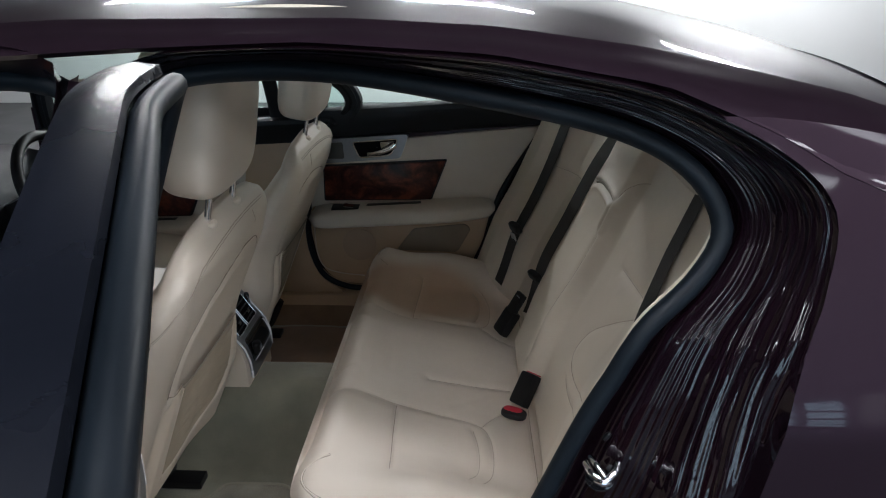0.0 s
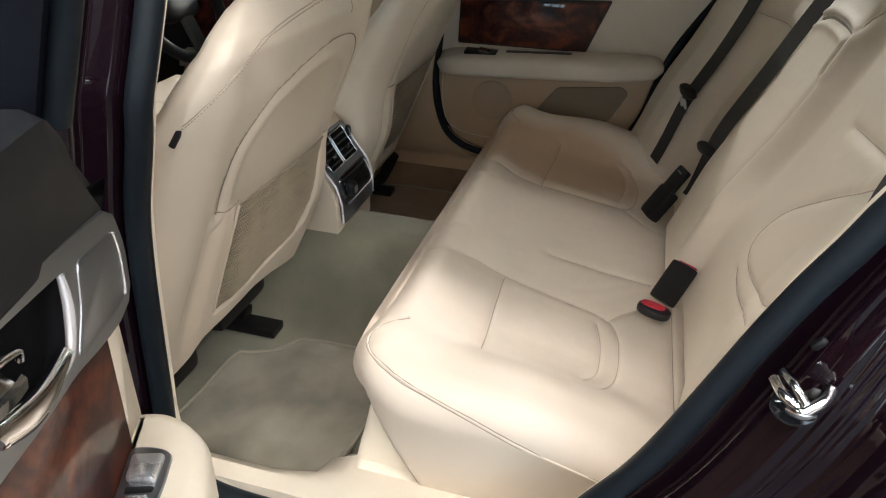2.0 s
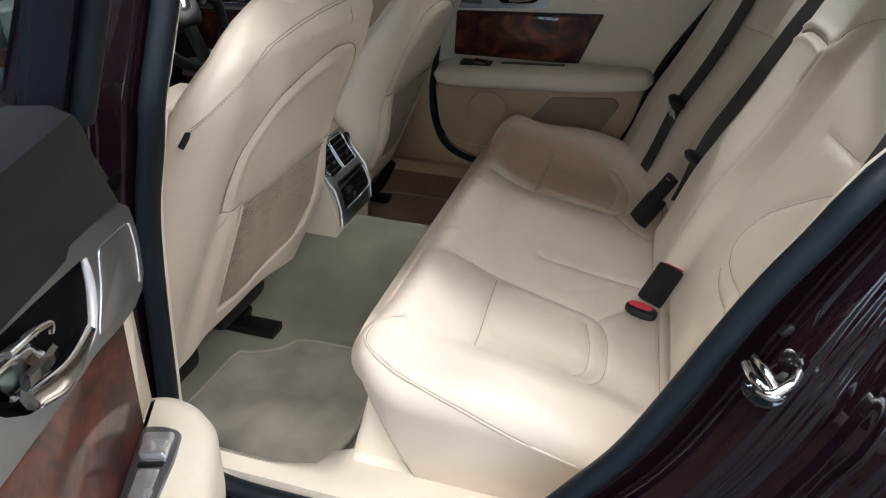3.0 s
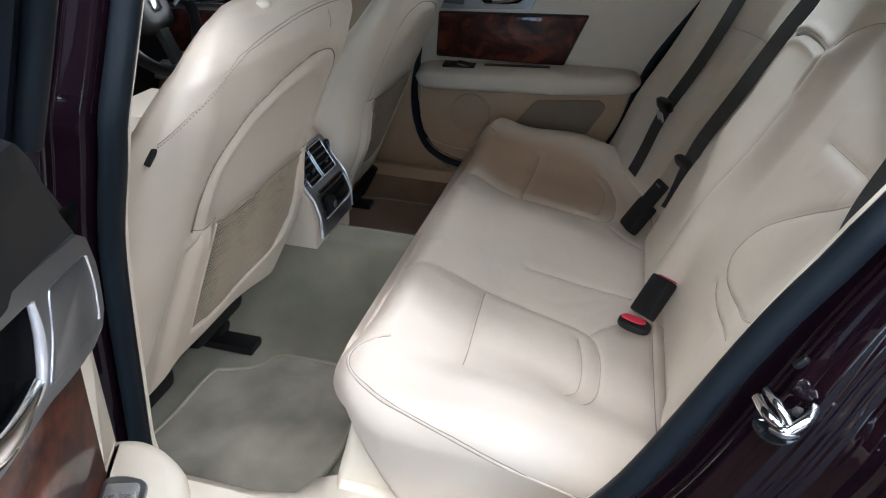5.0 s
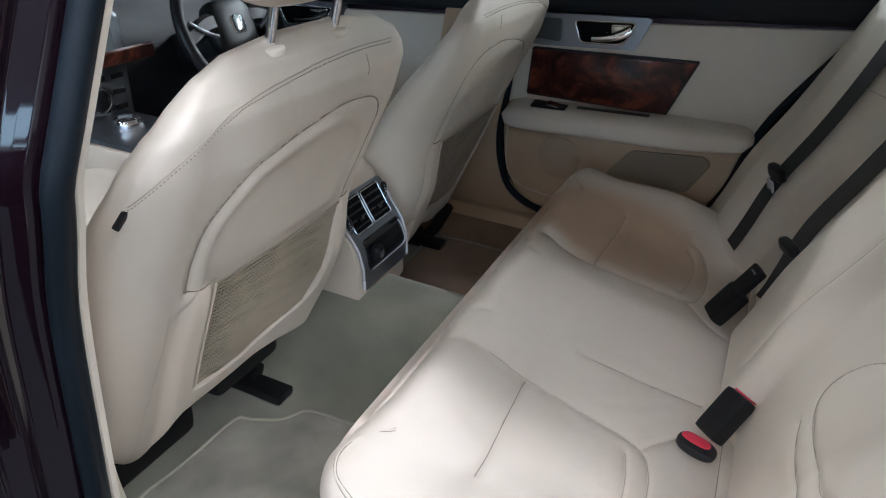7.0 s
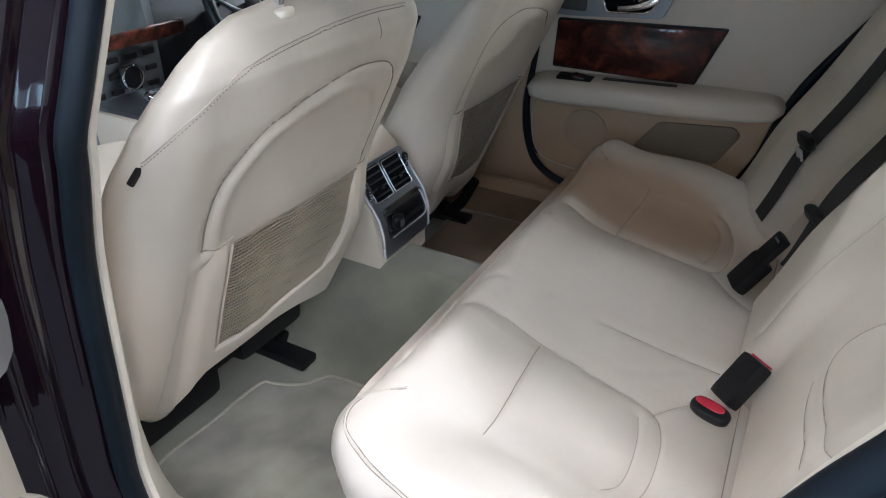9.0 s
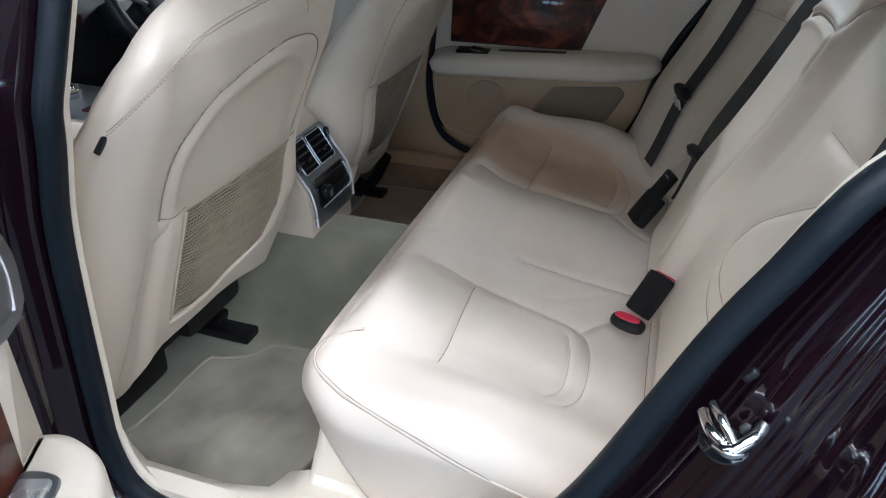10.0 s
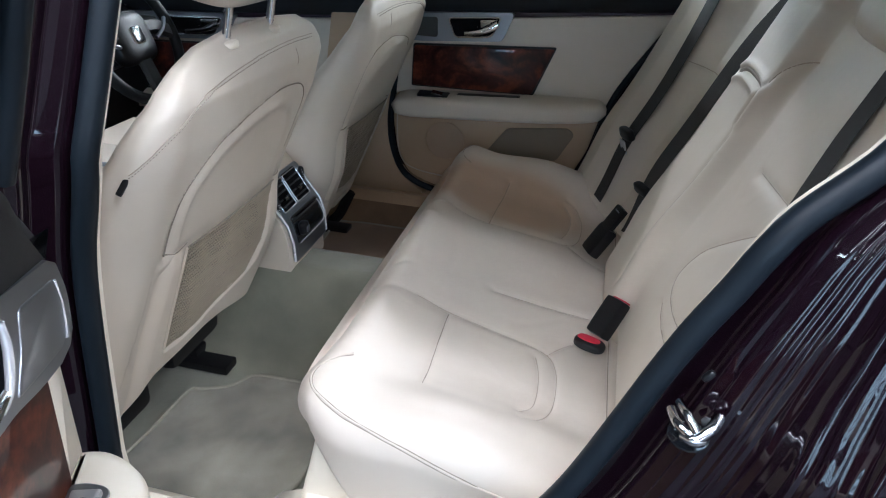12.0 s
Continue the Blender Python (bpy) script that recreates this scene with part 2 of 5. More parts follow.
# mat pile browned: the far footwell's warm shade put into its colour
SHADED_MAT = mat("shaded_mat_pile", (0.25, 0.165, 0.105), 0.95, grain=(1500, 0.9), stain=(7, 0.2), wrinkle=(25, 0.2), sheen=0.2, spec=0.1)
MESH_GREY = mat("dark_grey_mesh", (0.06, 0.063, 0.06), 0.6, grain=(1500, 0.6), kind="cells")
BINDING = mat("mat_binding", (0.29, 0.265, 0.205), 0.85, grain=(900, 0.4))
# black that paints in the shade inside the handle recess and the vents
DEEP_BLACK = mat("matt_black_recess_shade", (0.004, 0.004, 0.005), 0.8, grain=(900, 0.08), spec=0.1)
BLACK_GLASS = mat("dark_glass", (0.01, 0.011, 0.013), 0.05, coat=0.6, grain=(1, 0.0))
# dark colour for the shade seen between the net's strands
NET_GAP_SHADE = mat("net_gap_shade", (0.06, 0.048, 0.035), 0.9, grain=(1200, 0.5))


def wood_material():
    m = bpy.data.materials.new("burl_wood")
    m.use_nodes = True
    N, K = m.node_tree.nodes, m.node_tree.links
    b = N["Principled BSDF"]
    tc = N.new("ShaderNodeTexCoord")
    n1 = N.new("ShaderNodeTexNoise")
    n1.inputs["Scale"].default_value, n1.inputs["Detail"].default_value, n1.inputs["Distortion"].default_value = 11, 9, 1.6
    K.new(tc.outputs["Object"], n1.inputs["Vector"])
    n2 = N.new("ShaderNodeTexNoise")
    n2.inputs["Scale"].default_value, n2.inputs["Detail"].default_value = 90, 4
    K.new(tc.outputs["Object"], n2.inputs["Vector"])
    mx = N.new("ShaderNodeMath")
    mx.operation = "MULTIPLY_ADD"
    mx.inputs[1].default_value = 0.25
    K.new(n2.outputs["Fac"], mx.inputs[0])
    K.new(n1.outputs["Fac"], mx.inputs[2])
    r = N.new("ShaderNodeValToRGB")
    r.color_ramp.elements[0].position, r.color_ramp.elements[0].color = 0.42, (0.012, 0.0035, 0.0035, 1)
    r.color_ramp.elements[1].position, r.color_ramp.elements[1].color = 0.86, (0.200, 0.050, 0.024, 1)
    e = r.color_ramp.elements.new(0.6)
    e.color = (0.048, 0.012, 0.010, 1)
    K.new(mx.outputs[0], r.inputs[0])
    K.new(r.outputs[0], b.inputs["Base Color"])
    b.inputs["Roughness"].default_value, b.inputs["Coat Weight"].default_value, b.inputs["Coat Roughness"].default_value = 0.4, 0.5, 0.03
    b.inputs["Specular IOR Level"].default_value = 0.1
    return m


WOOD = wood_material()


def glass_material(name, tint):
    m = bpy.data.materials.new(name)
    m.use_nodes = True
    b = m.node_tree.nodes["Principled BSDF"]
    b.inputs["Base Color"].default_value = (*tint, 1)
    b.inputs["Roughness"].default_value, b.inputs["IOR"].default_value, b.inputs["Transmission Weight"].default_value = 0.0, 1.45, 1.0
    return m


GLASS = glass_material("tinted_glass", (0.80, 0.93, 0.90))
WHITE = mat("white_wall_paint", (0.80, 0.80, 0.79), 0.8, grain=(150, 0.1), stain=(1.2, 0.03))
GREY_WALL = mat("grey_wall_paint", (0.10, 0.10, 0.11), 0.8, grain=(150, 0.1), stain=(1.2, 0.05))
CEILING_GREY = mat("grey_ceiling_paint", (0.07, 0.07, 0.073), 0.8, grain=(150, 0.1), stain=(1.2, 0.05))
FLOOR = mat("dark_grey_hall_floor", (0.035, 0.035, 0.037), 0.45, grain=(200, 0.1), stain=(1.5, 0.12))


def glow(name, colour, strength):
    m = bpy.data.materials.new(name)
    m.use_nodes = True
    b = m.node_tree.nodes["Principled BSDF"]
    b.inputs["Base Color"].default_value = (0.8, 0.8, 0.8, 1)
    b.inputs["Emission Color"].default_value, b.inputs["Emission Strength"].default_value = (*colour, 1), strength
    return m


DIFFUSER = glow("lamp_diffuser", (1.0, 0.95, 0.88), 12.0)
DAY = glow("bright_sky_backdrop", (0.72, 0.92, 1.0), 6.0)

# ---- the hall round the car ----
HX0, HX1, HY0, HY1 = -7.0, 8.0, -5.9, 7.0


def slab(name, c, s, material, label, category):
    return solo(name, block(c, s, 0.004), material, label, category, "structure")


slab("ground", (0.5, 0, -0.05), (16, 16, 0.1), FLOOR, "smooth dark grey floor under the parked car", "floor")
slab("ceiling", (0.5, 0, CEILING + 0.05), (15.2, 14.2, 0.1), CEILING_GREY, "plain grey hall ceiling", "ceiling")
slab("wall_north", (0.5, HY1 + 0.1, CEILING / 2), (15.4, 0.2, CEILING), WHITE, "plain white painted wall", "wall")
slab("wall_west", (HX0 - 0.1, 0, CEILING / 2), (0.2, 14.0, CEILING), GREY_WALL, "plain grey painted wall", "wall")
slab("wall_east", (HX1 + 0.1, 0, CEILING / 2), (0.2, 14.0, CEILING), GREY_WALL, "plain grey painted wall", "wall")
# the wall with the window band
WZ0, WZ1 = 0.35, 1.9
slab("wall_south", (0.5, HY0 - 0.1, WZ0 / 2), (15.4, 0.2, WZ0), GREY_WALL, "grey wall below a window band", "wall")
slab("wall_south_head", (0.5, HY0 - 0.1, (WZ1 + CEILING) / 2), (15.4, 0.2, CEILING - WZ1), GREY_WALL, "grey wall above a window band", "wall")
slab("backdrop", (0.5, HY0 - 1.5, 2.2), (18, 0.1, 4.6), DAY, "bright overcast sky outside the windows", "sky")
# unseen reflector, added so the quarter panel mirrors something pale
slab("reflector_wall", (6.05, HY0 - 0.1, (WZ0 + WZ1) / 2), (4.3, 0.2, WZ1 - WZ0), WHITE, "unseen white wall added to brighten the quarter panel", "wall")
# unseen blocker, added to keep window light off the rear backrest
slab("light_block_wall", (-5.05, HY0 - 0.1, (WZ0 + WZ1) / 2), (4.3, 0.2, WZ1 - WZ0), GREY_WALL, "unseen grey wall added to block window light", "wall")
win = thing("window_1", "long band of panes in grey metal frames", "window", (0.5, HY0 - 0.1, WZ0), kind="structure")
for i in range(7, 20):
    part("mullion", block((-6.65 + i * 0.55, HY0 - 0.1, (WZ0 + WZ1) / 2), (0.10, 0.1, WZ1 - WZ0), 0.004), SILVER, win)
for wz in (0.65, 0.95, 1.25, 1.55):
    part("transom", block((0.5, HY0 - 0.1, wz), (6.8, 0.09, 0.07), 0.004), SILVER, win)
# bodies of the added strips, there to be mirrored in the paint
for sx, sy, watts in STRIPS:
    lamp = thing("added_ceiling_light", "long white unseen strip light added under the ceiling", "lamp", (sx, sy, CEILING - 0.12), "strip lights")
    part("housing", block((sx, sy, CEILING - 0.05), (1.7, 0.3, 0.1), 0.01), WHITE, lamp)
    part("diffuser", block((sx, sy, CEILING - 0.108), (1.62, 0.23, 0.012), 0.003), DIFFUSER, lamp)

# ---- the car's shell ----
car = thing("car", "dark aubergine saloon car with its rear door open", "car", (0.3, 0, 0))


def y_open(z):
    return -0.76 + 0.35 * max(0.0, z - 1.05)


def y_skin(z):
    return -0.90 + 0.40 * max(0.0, z - 1.0)


# the rear door opening, in x and z
OPEN = [(0.078, 1.431), (0.284, 1.439), (0.53, 1.403), (0.74, 1.356), (0.849, 1.297), (0.892, 1.218), (0.856, 1.145), (0.778, 1.067), (0.740, 0.993),
        (0.700, 0.908), (0.618, 0.70), (0.562, 0.60), (0.49, 0.50), (0.38, 0.435), (0.2, 0.415), (0.02, 0.415), (-0.05, 0.445), (-0.076, 0.52),
        (-0.073, 0.62), (-0.052, 0.88), (-0.016, 1.045), (0.012, 1.29), (0.045, 1.39)]
EDGE = [(0.05, 1.475), (0.284, 1.482), (0.55, 1.465), (0.78, 1.425), (0.93, 1.355), (1.008, 1.289), (0.995, 1.18), (0.965, 1.09), (0.945, 1.02),
        (0.927, 0.90), (0.90, 0.74), (0.83, 0.58), (0.70, 0.42), (0.55, 0.32), (0.2, 0.29), (-0.02, 0.29), (-0.15, 0.32), (-0.17, 0.50),
        (-0.165, 0.62), (-0.145, 0.88), (-0.11, 1.045), (-0.082, 1.29), (-0.045, 1.41)]
NL = 168
inner = curve(OPEN, NL, True)
# the outer edge, point by point beside the inner one
pos = [int(np.argmin(np.hypot(inner[:, 0] - x, inner[:, 1] - z))) for x, z in OPEN]
outer = np.zeros_like(inner)
for k in range(len(OPEN)):
    a, b = pos[k], pos[(k + 1) % len(OPEN)]
    n = (b - a) % NL
    for j in range(n):
        u = j / n
        outer[(a + j) % NL] = (1 - u) * np.array(EDGE[k]) + u * np.array(EDGE[(k + 1) % len(OPEN)])
for it in range(6):
    outer = 0.5 * outer + 0.25 * (np.roll(outer, 1, 0) + np.roll(outer, -1, 0))


def ring(u, dy, dz=0.0):
    """A loop between the opening (u = 0) and the panel edge (u = 1), dy further out than the seal's plane."""
    q = inner * (1 - u) + outer * u
    return np.array([(x, y_open(zi) + dy, z + dz) for (x, z), (xi, zi) in zip(q, inner)])


def skin(u):
    q = inner * (1 - u) + outer * u
    return np.array([(x, y_skin(z), z) for x, z in q])


seal_path = ring(0.0, -0.004)
cen = seal_path.mean(0)
seal = part("door_seal", tube(seal_path, closed=True, up=(0, 1, 0), prof=[(0.016 * a - 0.004, 0.015 * b - 0.004) for a, b in circle(14)]), RUBBER, car, "black rubber seal round the door opening")
JAMB = [(-0.02, 0.02), (0.10, 0.016), (0.17, 0.012), (0.185, 0.004), (0.195, -0.008), (0.215, -0.012), (0.24, -0.010), (0.255, -0.014), (0.30, -0.020), (0.42, -0.028), (0.52, -0.034), (0.545, -0.036), (0.56, -0.046), (0.58, -0.051),
        (0.60, -0.049), (0.62, -0.052), (0.68, -0.060), (0.74, -0.066), (0.76, -0.068), (0.775, -0.078), (0.79, -0.083), (0.81, -0.081), (0.83, -0.084), (0.89, -0.094), (0.93, -0.098), (0.955, -0.102), (0.975, -0.112)]
wave = lambda u: ((0.0003 + 0.0023 * float(step(0.5, 0.62, u))) * math.sin(2 * math.pi * (u - 0.27) / 0.135 + 1.1 * math.sin(9 * u)) + 0.0011 * math.sin(2 * math.pi * (u - 0.27) / 0.047)) * float(step(0.27, 0.36, u)) * float(step(0.95, 0.90, u))
ripple = [(u, float(np.interp(u, [q[0] for q in JAMB], [q[1] for q in JAMB]))) for u in np.linspace(0.27, 0.95, 84)]
JAMB = [q for q in JAMB if q[0] < 0.27] + ripple + [q for q in JAMB if q[0] > 0.95]
along = np.linspace(0, 2 * math.pi, NL, endpoint=False)
rings = []
for u, d in JAMB:
    q = ring(u, d)
    q[:, 1] += step(0.45, 0.65, inner[:, 0]) * (wave(u) if 0.27 < u < 0.95 else 0.0)
    # the jamb flares out towards the wheel arch
    flare = (0.42 * float(step(0.10, 0.30, u)) + 0.58 * float(step(0.44, 0.62, u))) * float(step(1.0, 0.80, u))
    q[:, 1] -= flare * step(0.40, 0.60, inner[:, 0]) * np.clip(0.26 * (1.06 - q[:, 2]), 0, 0.055)
    # pressed sheet is never quite even
    q[:, 1] += float(step(0.25, 0.6, u)) * step(0.45, 0.65, inner[:, 0]) * (0.0026 * np.sin(17 * along + 9 * u) + 0.0008 * np.sin(41 * along - 23 * u) + 0.0005 * np.sin(63 * along + 31 * u))
    rings.append(q)
rings.append(skin(1.0))
part("door_jamb", grid(np.array(rings), cv=True), SHADED_JAMB_PAINT, car, "glossy dark painted door jamb", 50)
# cream edge of the inner trim all round the opening


def inward(path, d, dy):
    q = np.array(path)
    v = np.array([cen[0], 0, cen[2]]) - q
    v[:, 1] = 0
    t = np.roll(q, -1, 0) - np.roll(q, 1, 0)
    nrm = np.stack([t[:, 2], 0 * t[:, 0], -t[:, 0]], 1)
    nrm /= np.linalg.norm(nrm, axis=1)[:, None]
    if (nrm * v).sum() < 0:
        nrm = -nrm
    q = q + nrm * d
    q[:, 1] += dy
    return q


lip = (0.005 + 0.006 * step(0.62, 0.78, seal_path[:, 0]))[:, None]
trim_rings = [inward(seal_path, 0.000, 0.014), inward(seal_path, lip, 0.018), inward(seal_path, lip, 0.026), inward(seal_path, -0.085, 0.09)]
part("opening_trim", grid(np.array(trim_rings), cv=True), CREAM, car, "cream plastic edge inside the seal")

# roof, rear quarter and pillar skin
ROOF_X = np.linspace(-1.1, 1.75, 60)


def roof_edge(x):
    return float(np.interp(x, [-1.1, -0.5, -0.1, 0.33, 0.55, 0.77, 0.92, 1.07, 1.3, 1.75], [1.40, 1.485, 1.505, 1.505, 1.492, 1.462, 1.43, 1.395, 1.32, 1.13]))


ycs = np.linspace(-1, 1, 41)
P = np.array([[(x, 0.635 * yy, roof_edge(x) + 0.055 * (1 - abs(yy) ** 2.2)) for yy in ycs] for x in ROOF_X])
part("roof", join(grid(P), grid(P - np.array([0, 0, 0.03]))), PAINT, car, "dark glossy roof skin")
Q = P[:, 2:-2] - np.array([0, 0, 0.05])
W = P[49:58, 6:-6] + np.array([0, 0, 0.004])
part("rear_window", grid(W), BLACK_GLASS, car, "dark rear window")
part("headliner", grid(Q[4:44]), CREAM, car, "pale cloth headliner")

# side rail between the opening's outer edge and the roof
rail = []
RAIL_LOW = ([-1.1, -0.2, 0.05, 0.284, 0.55, 0.78, 0.93, 1.01, 1.3, 1.75, 2.0], [1.39, 1.462, 1.475, 1.482, 1.465, 1.425, 1.365, 1.318, 1.20, 1.04, 0.98])
for x in np.linspace(-1.1, 1.75, 90):
    zi = float(np.interp(x, *RAIL_LOW))
    ze = roof_edge(x)
    yi = y_skin(zi)
    rail.append([(x, yi + 0.012, zi - 0.004), (x, yi, zi + 0.003), (x, yi + 0.02, zi + 0.35 * (ze - zi) + 0.006), (x, -0.66, ze - 0.008), (x, -0.640, ze + 0.001), (x, -0.625, ze + 0.006)])
part("roof_rail", grid(np.array(rail)), PAINT, car, "dark side rail above the doors")
# rear quarter panel
qk = [k for k in range(NL) if outer[k][0] > 0.60 and 0.33 < outer[k][1] < 1.40]
edge = np.array([skin(1.0)[k] for k in qk])
ztop = edge[:, 2].max()
qp = []
for u in np.linspace(0, 1, 30) ** 1.3:
    row = []
    for x, y, z in edge:
        X = x + (1.75 - x) * u
        k = float(step(0.85, ztop, z))
        zz = z * (1 - k * u) + k * u * min(z, float(np.interp(X, *RAIL_LOW)))
        row.append((X, y_skin(zz) + 0.06 * u * u, zz))
    qp.append(row)
part("quarter_panel", grid(np.array(qp)), PAINT, car, "dark aubergine rear quarter panel")
lower = [[(x, -0.89, 0.33 - 0.0), (x, -0.87, 0.26), (x, -0.80, 0.20)] for x in np.linspace(-1.3, 2.0, 30)]
part("sill_panel", grid(np.array(lower)), PAINT, car, "dark painted sill below the doors")

# centre pillar between the two near doors
FRONT = [(-0.25, 1.425), (-0.118, 1.415), (-0.098, 1.38), (-0.122, 1.29), (-0.162, 1.178), (-0.20, 1.03), (-0.24, 0.85), (-0.27, 0.62), (-0.27, 0.48), (-0.33, 0.42), (-0.8, 0.415),
         (-1.15, 0.45), (-1.25, 0.70), (-1.15, 1.0), (-0.85, 1.22), (-0.5, 1.38)]
fin = curve(FRONT, 120, True)
fpath = np.array([(x, y_open(z) - 0.004, z) for x, z in fin])
part("front_door_seal", tube(fpath, closed=True, up=(0, 1, 0), prof=[(0.020 * a, 0.019 * b) for a, b in circle(10)]), RUBBER, car, "black rubber seal round the front door opening")
fc = fpath.mean(0)
fr = [fpath]
for off, dy in ((0.02, -0.02), (0.05, -0.05), (0.075, -0.075)):
    v = fpath - fc
    v[:, 1] = 0
    v /= np.linalg.norm(v, axis=1)[:, None]
    q = fpath + v * off * np.array([0.6, 1, 1])
    q[:, 1] += dy
    fr.append(q)
part("front_jamb", grid(np.array(fr), cv=True), SHADED_JAMB_PAINT, car, "glossy dark front door jamb")
pil = []
for z in np.linspace(0.42, 1.43, 40):
    xf = float(np.interp(z, [0.42, 0.62, 0.85, 1.03, 1.178, 1.29, 1.38, 1.43], [-0.28, -0.27, -0.24, -0.20, -0.162, -0.122, -0.098, -0.09]))
    xr = float(np.interp(z, [0.42, 0.50, 0.62, 0.88, 1.045, 1.29, 1.41, 1.43], [-0.15, -0.17, -0.165, -0.145, -0.11, -0.082, -0.045, -0.03]))
    yo, ys = y_open(z), y_skin(z) + 0.035
    pil.append([(xf, yo + 0.01, z), (xf + 0.012, yo - 0.02, z), (xf + 0.02, ys + 0.01, z), (xf + 0.035, ys, z), (xr - 0.012, ys - 0.004, z), (xr, ys, z), (xr + 0.006, ys + 0.03, z)])
part("centre_pillar", grid(np.array(pil)), PAINT, car, "dark glossy pillar between the doors")
ptrim = []
for z in np.linspace(0.44, 1.42, 30):
    xr = float(np.interp(z, [0.44, 0.52, 0.62, 0.88, 1.045, 1.29, 1.42], [-0.05, -0.076, -0.073, -0.052, -0.016, 0.012, 0.06]))
    xf = float(np.interp(z, [0.42, 0.62, 0.85, 1.03, 1.178, 1.29, 1.43], [-0.28, -0.27, -0.24, -0.20, -0.162, -0.122, -0.10]))
    yo = y_open(z)
    ptrim.append([(xr - 0.006, yo + 0.02, z), (xr - 0.075, yo + 0.07, z), (xf + 0.03, yo + 0.07, z), (xf, yo + 0.02, z)])
part("pillar_trim", grid(np.array(ptrim)), CREAM, car, "cream plastic pillar trim")

# the latch bolt on the jamb
def tilted(c, rx=0, ry=0, rz=0):
    return Matrix.Translation(c) @ pose(0, 0, 0, rx, ry, rz)


SC = np.array((-0.245, -0.783, 0.571))
SA = np.cross((0, 0, 1), SC)
SA /= np.linalg.norm(SA)
SB = np.cross(SC, SA)
at = lambda a, b, c: np.array((0.724, -0.820, 0.854)) + 0.85 * (a * SA + b * SB + c * SC)
prong = lambda pts, r: tube(curve([at(*q) for q in pts], 14), r, 10, up=SC)
bolt = part("striker", join(prong([(-0.027, 0.026, -0.004), (-0.014, 0.016, 0.012), (0.004, -0.002, 0.016)], 0.0048), prong([(-0.034, 0.014, -0.004), (-0.020, 0.001, 0.011), (0.003, -0.011, 0.015)], 0.0060),
                            prong([(0.022, 0.024, -0.004), (0.018, 0.008, 0.010), (0.006, -0.009, 0.015)], 0.0068), prong([(-0.010, -0.010, 0.010), (0.003, -0.011, 0.015), (0.012, -0.008, 0.010)], 0.0075)), CHROME, car, "bright metal latch striker with two prongs")
part("striker_plate", loft([[at(-0.006 + k * 0.026 * a, -0.010 + k * 0.020 * b, c) for a, b in circle(18)] for k, c in ((1.0, -0.012), (1.0, -0.005), (0.9, -0.003), (0.3, -0.003))]), BLACK_GLASS, bolt, "dark plate under the striker")
part("bolt", loft([[at(0.010 + k * 0.007 * a, 0.014 + k * 0.007 * b, c) for a, b in circle(6)] for k, c in ((1.0, -0.006), (1.0, 0.001), (0.7, 0.002))]), BLACK, bolt)
# rubber stop beside it
part("rubber_stop", mapped(puff((0, 0, 0), (0.008, 0.004, 0.004), 0.5, 0.7, 10, 20), tilted((0.730, -0.792, 0.905), 0, -55, 0)), BLACK, car, "small black rubber stop on the jamb")

# ---- floor, sills and tunnel ----
def floor_z(x, y):
    a = abs(y)
    crest = step(0.225, 0.075, a) if y < 0 else step(0.215, 0.0, a)
    return 0.30 + 0.236 * float(crest) + (0.11 if y < 0 else -0.02) * float(step(0.655, 0.70, a)) + 0.05 * float(step(-0.55, -0.95, x))


FXS, FYS = np.linspace(-1.25, 0.20, 70), np.linspace(-0.745, 0.745, 130)
P = np.array([[(x, y, floor_z(x, y)) for y in FYS] for x in FXS])
part("carpet", grid(P), CARPET, car, "grey-beige carpet over floor and tunnel")
heel = np.array([[(0.125 + 0.13 * u, y, max(floor_z(0.2, y), 0.29) + (0.50 - max(floor_z(0.2, y), 0.29)) * u) for y in np.linspace(-0.60, 0.60, 40)] for u in np.linspace(0, 1, 8)])
part("heel_board", grid(heel), CARPET, car, "carpeted board below the rear seat")
sillp = []
for x in np.linspace(-1.25, 0.62, 50):
    k = float(step(0.04, 0.15, x))
    yi = -0.655 + 0.065 * k
    sillp.append([(x, yi, 0.296 + 0.09 * k * 0.2), (x, yi - 0.012, 0.33 + 0.06 * k), (x, -0.685 + 0.02 * k, 0.405), (x, -0.715, 0.432), (x, -0.745, 0.430), (x, -0.75, 0.40)])
part("sill_trim", grid(np.array(sillp)), CREAM, car, "cream plastic sill trim")
for sg, nm in ((-1, "plinth"), (1, "far_plinth")):
    rows = []
    for x in np.linspace(0.13, 0.64, 60):
        zt = float(np.interp(x, [0.13, 0.155, 0.195, 0.215, 0.64], [0.26, 0.37, 0.548, 0.545, 0.40]))
        rows.append([(x + 0.012, sg * 0.560, zt), (x, sg * 0.594, zt), (x, sg * 0.602, zt - 0.006), (x, sg * 0.610, min(zt - 0.01, 0.46)), (x, sg * 0.622, min(zt - 0.02, 0.405)), (x, sg * 0.665, min(zt - 0.03, 0.385))])
    part(nm, grid(np.array(rows)), CREAM if sg < 0 else SHADED_TRIM, car, "cream trim below the rear seat's side, painted shaded on the far one")
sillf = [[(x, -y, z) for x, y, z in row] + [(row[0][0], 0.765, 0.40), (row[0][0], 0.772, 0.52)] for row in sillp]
# same painted brown shade on the sill's side
part("far_sill_carpet", grid(np.array(sillf)[:, :3] - np.array([0, 0, 0.028])), SHADED_MAT, car, "carpeted side of the far sill, brown from painted shade")
part("far_sill_trim", grid(np.array(sillf)[:, 2:] - np.array([0, 0, 0.028])), SHADED_TRIM, car, "plastic sill trim with painted tan shade")

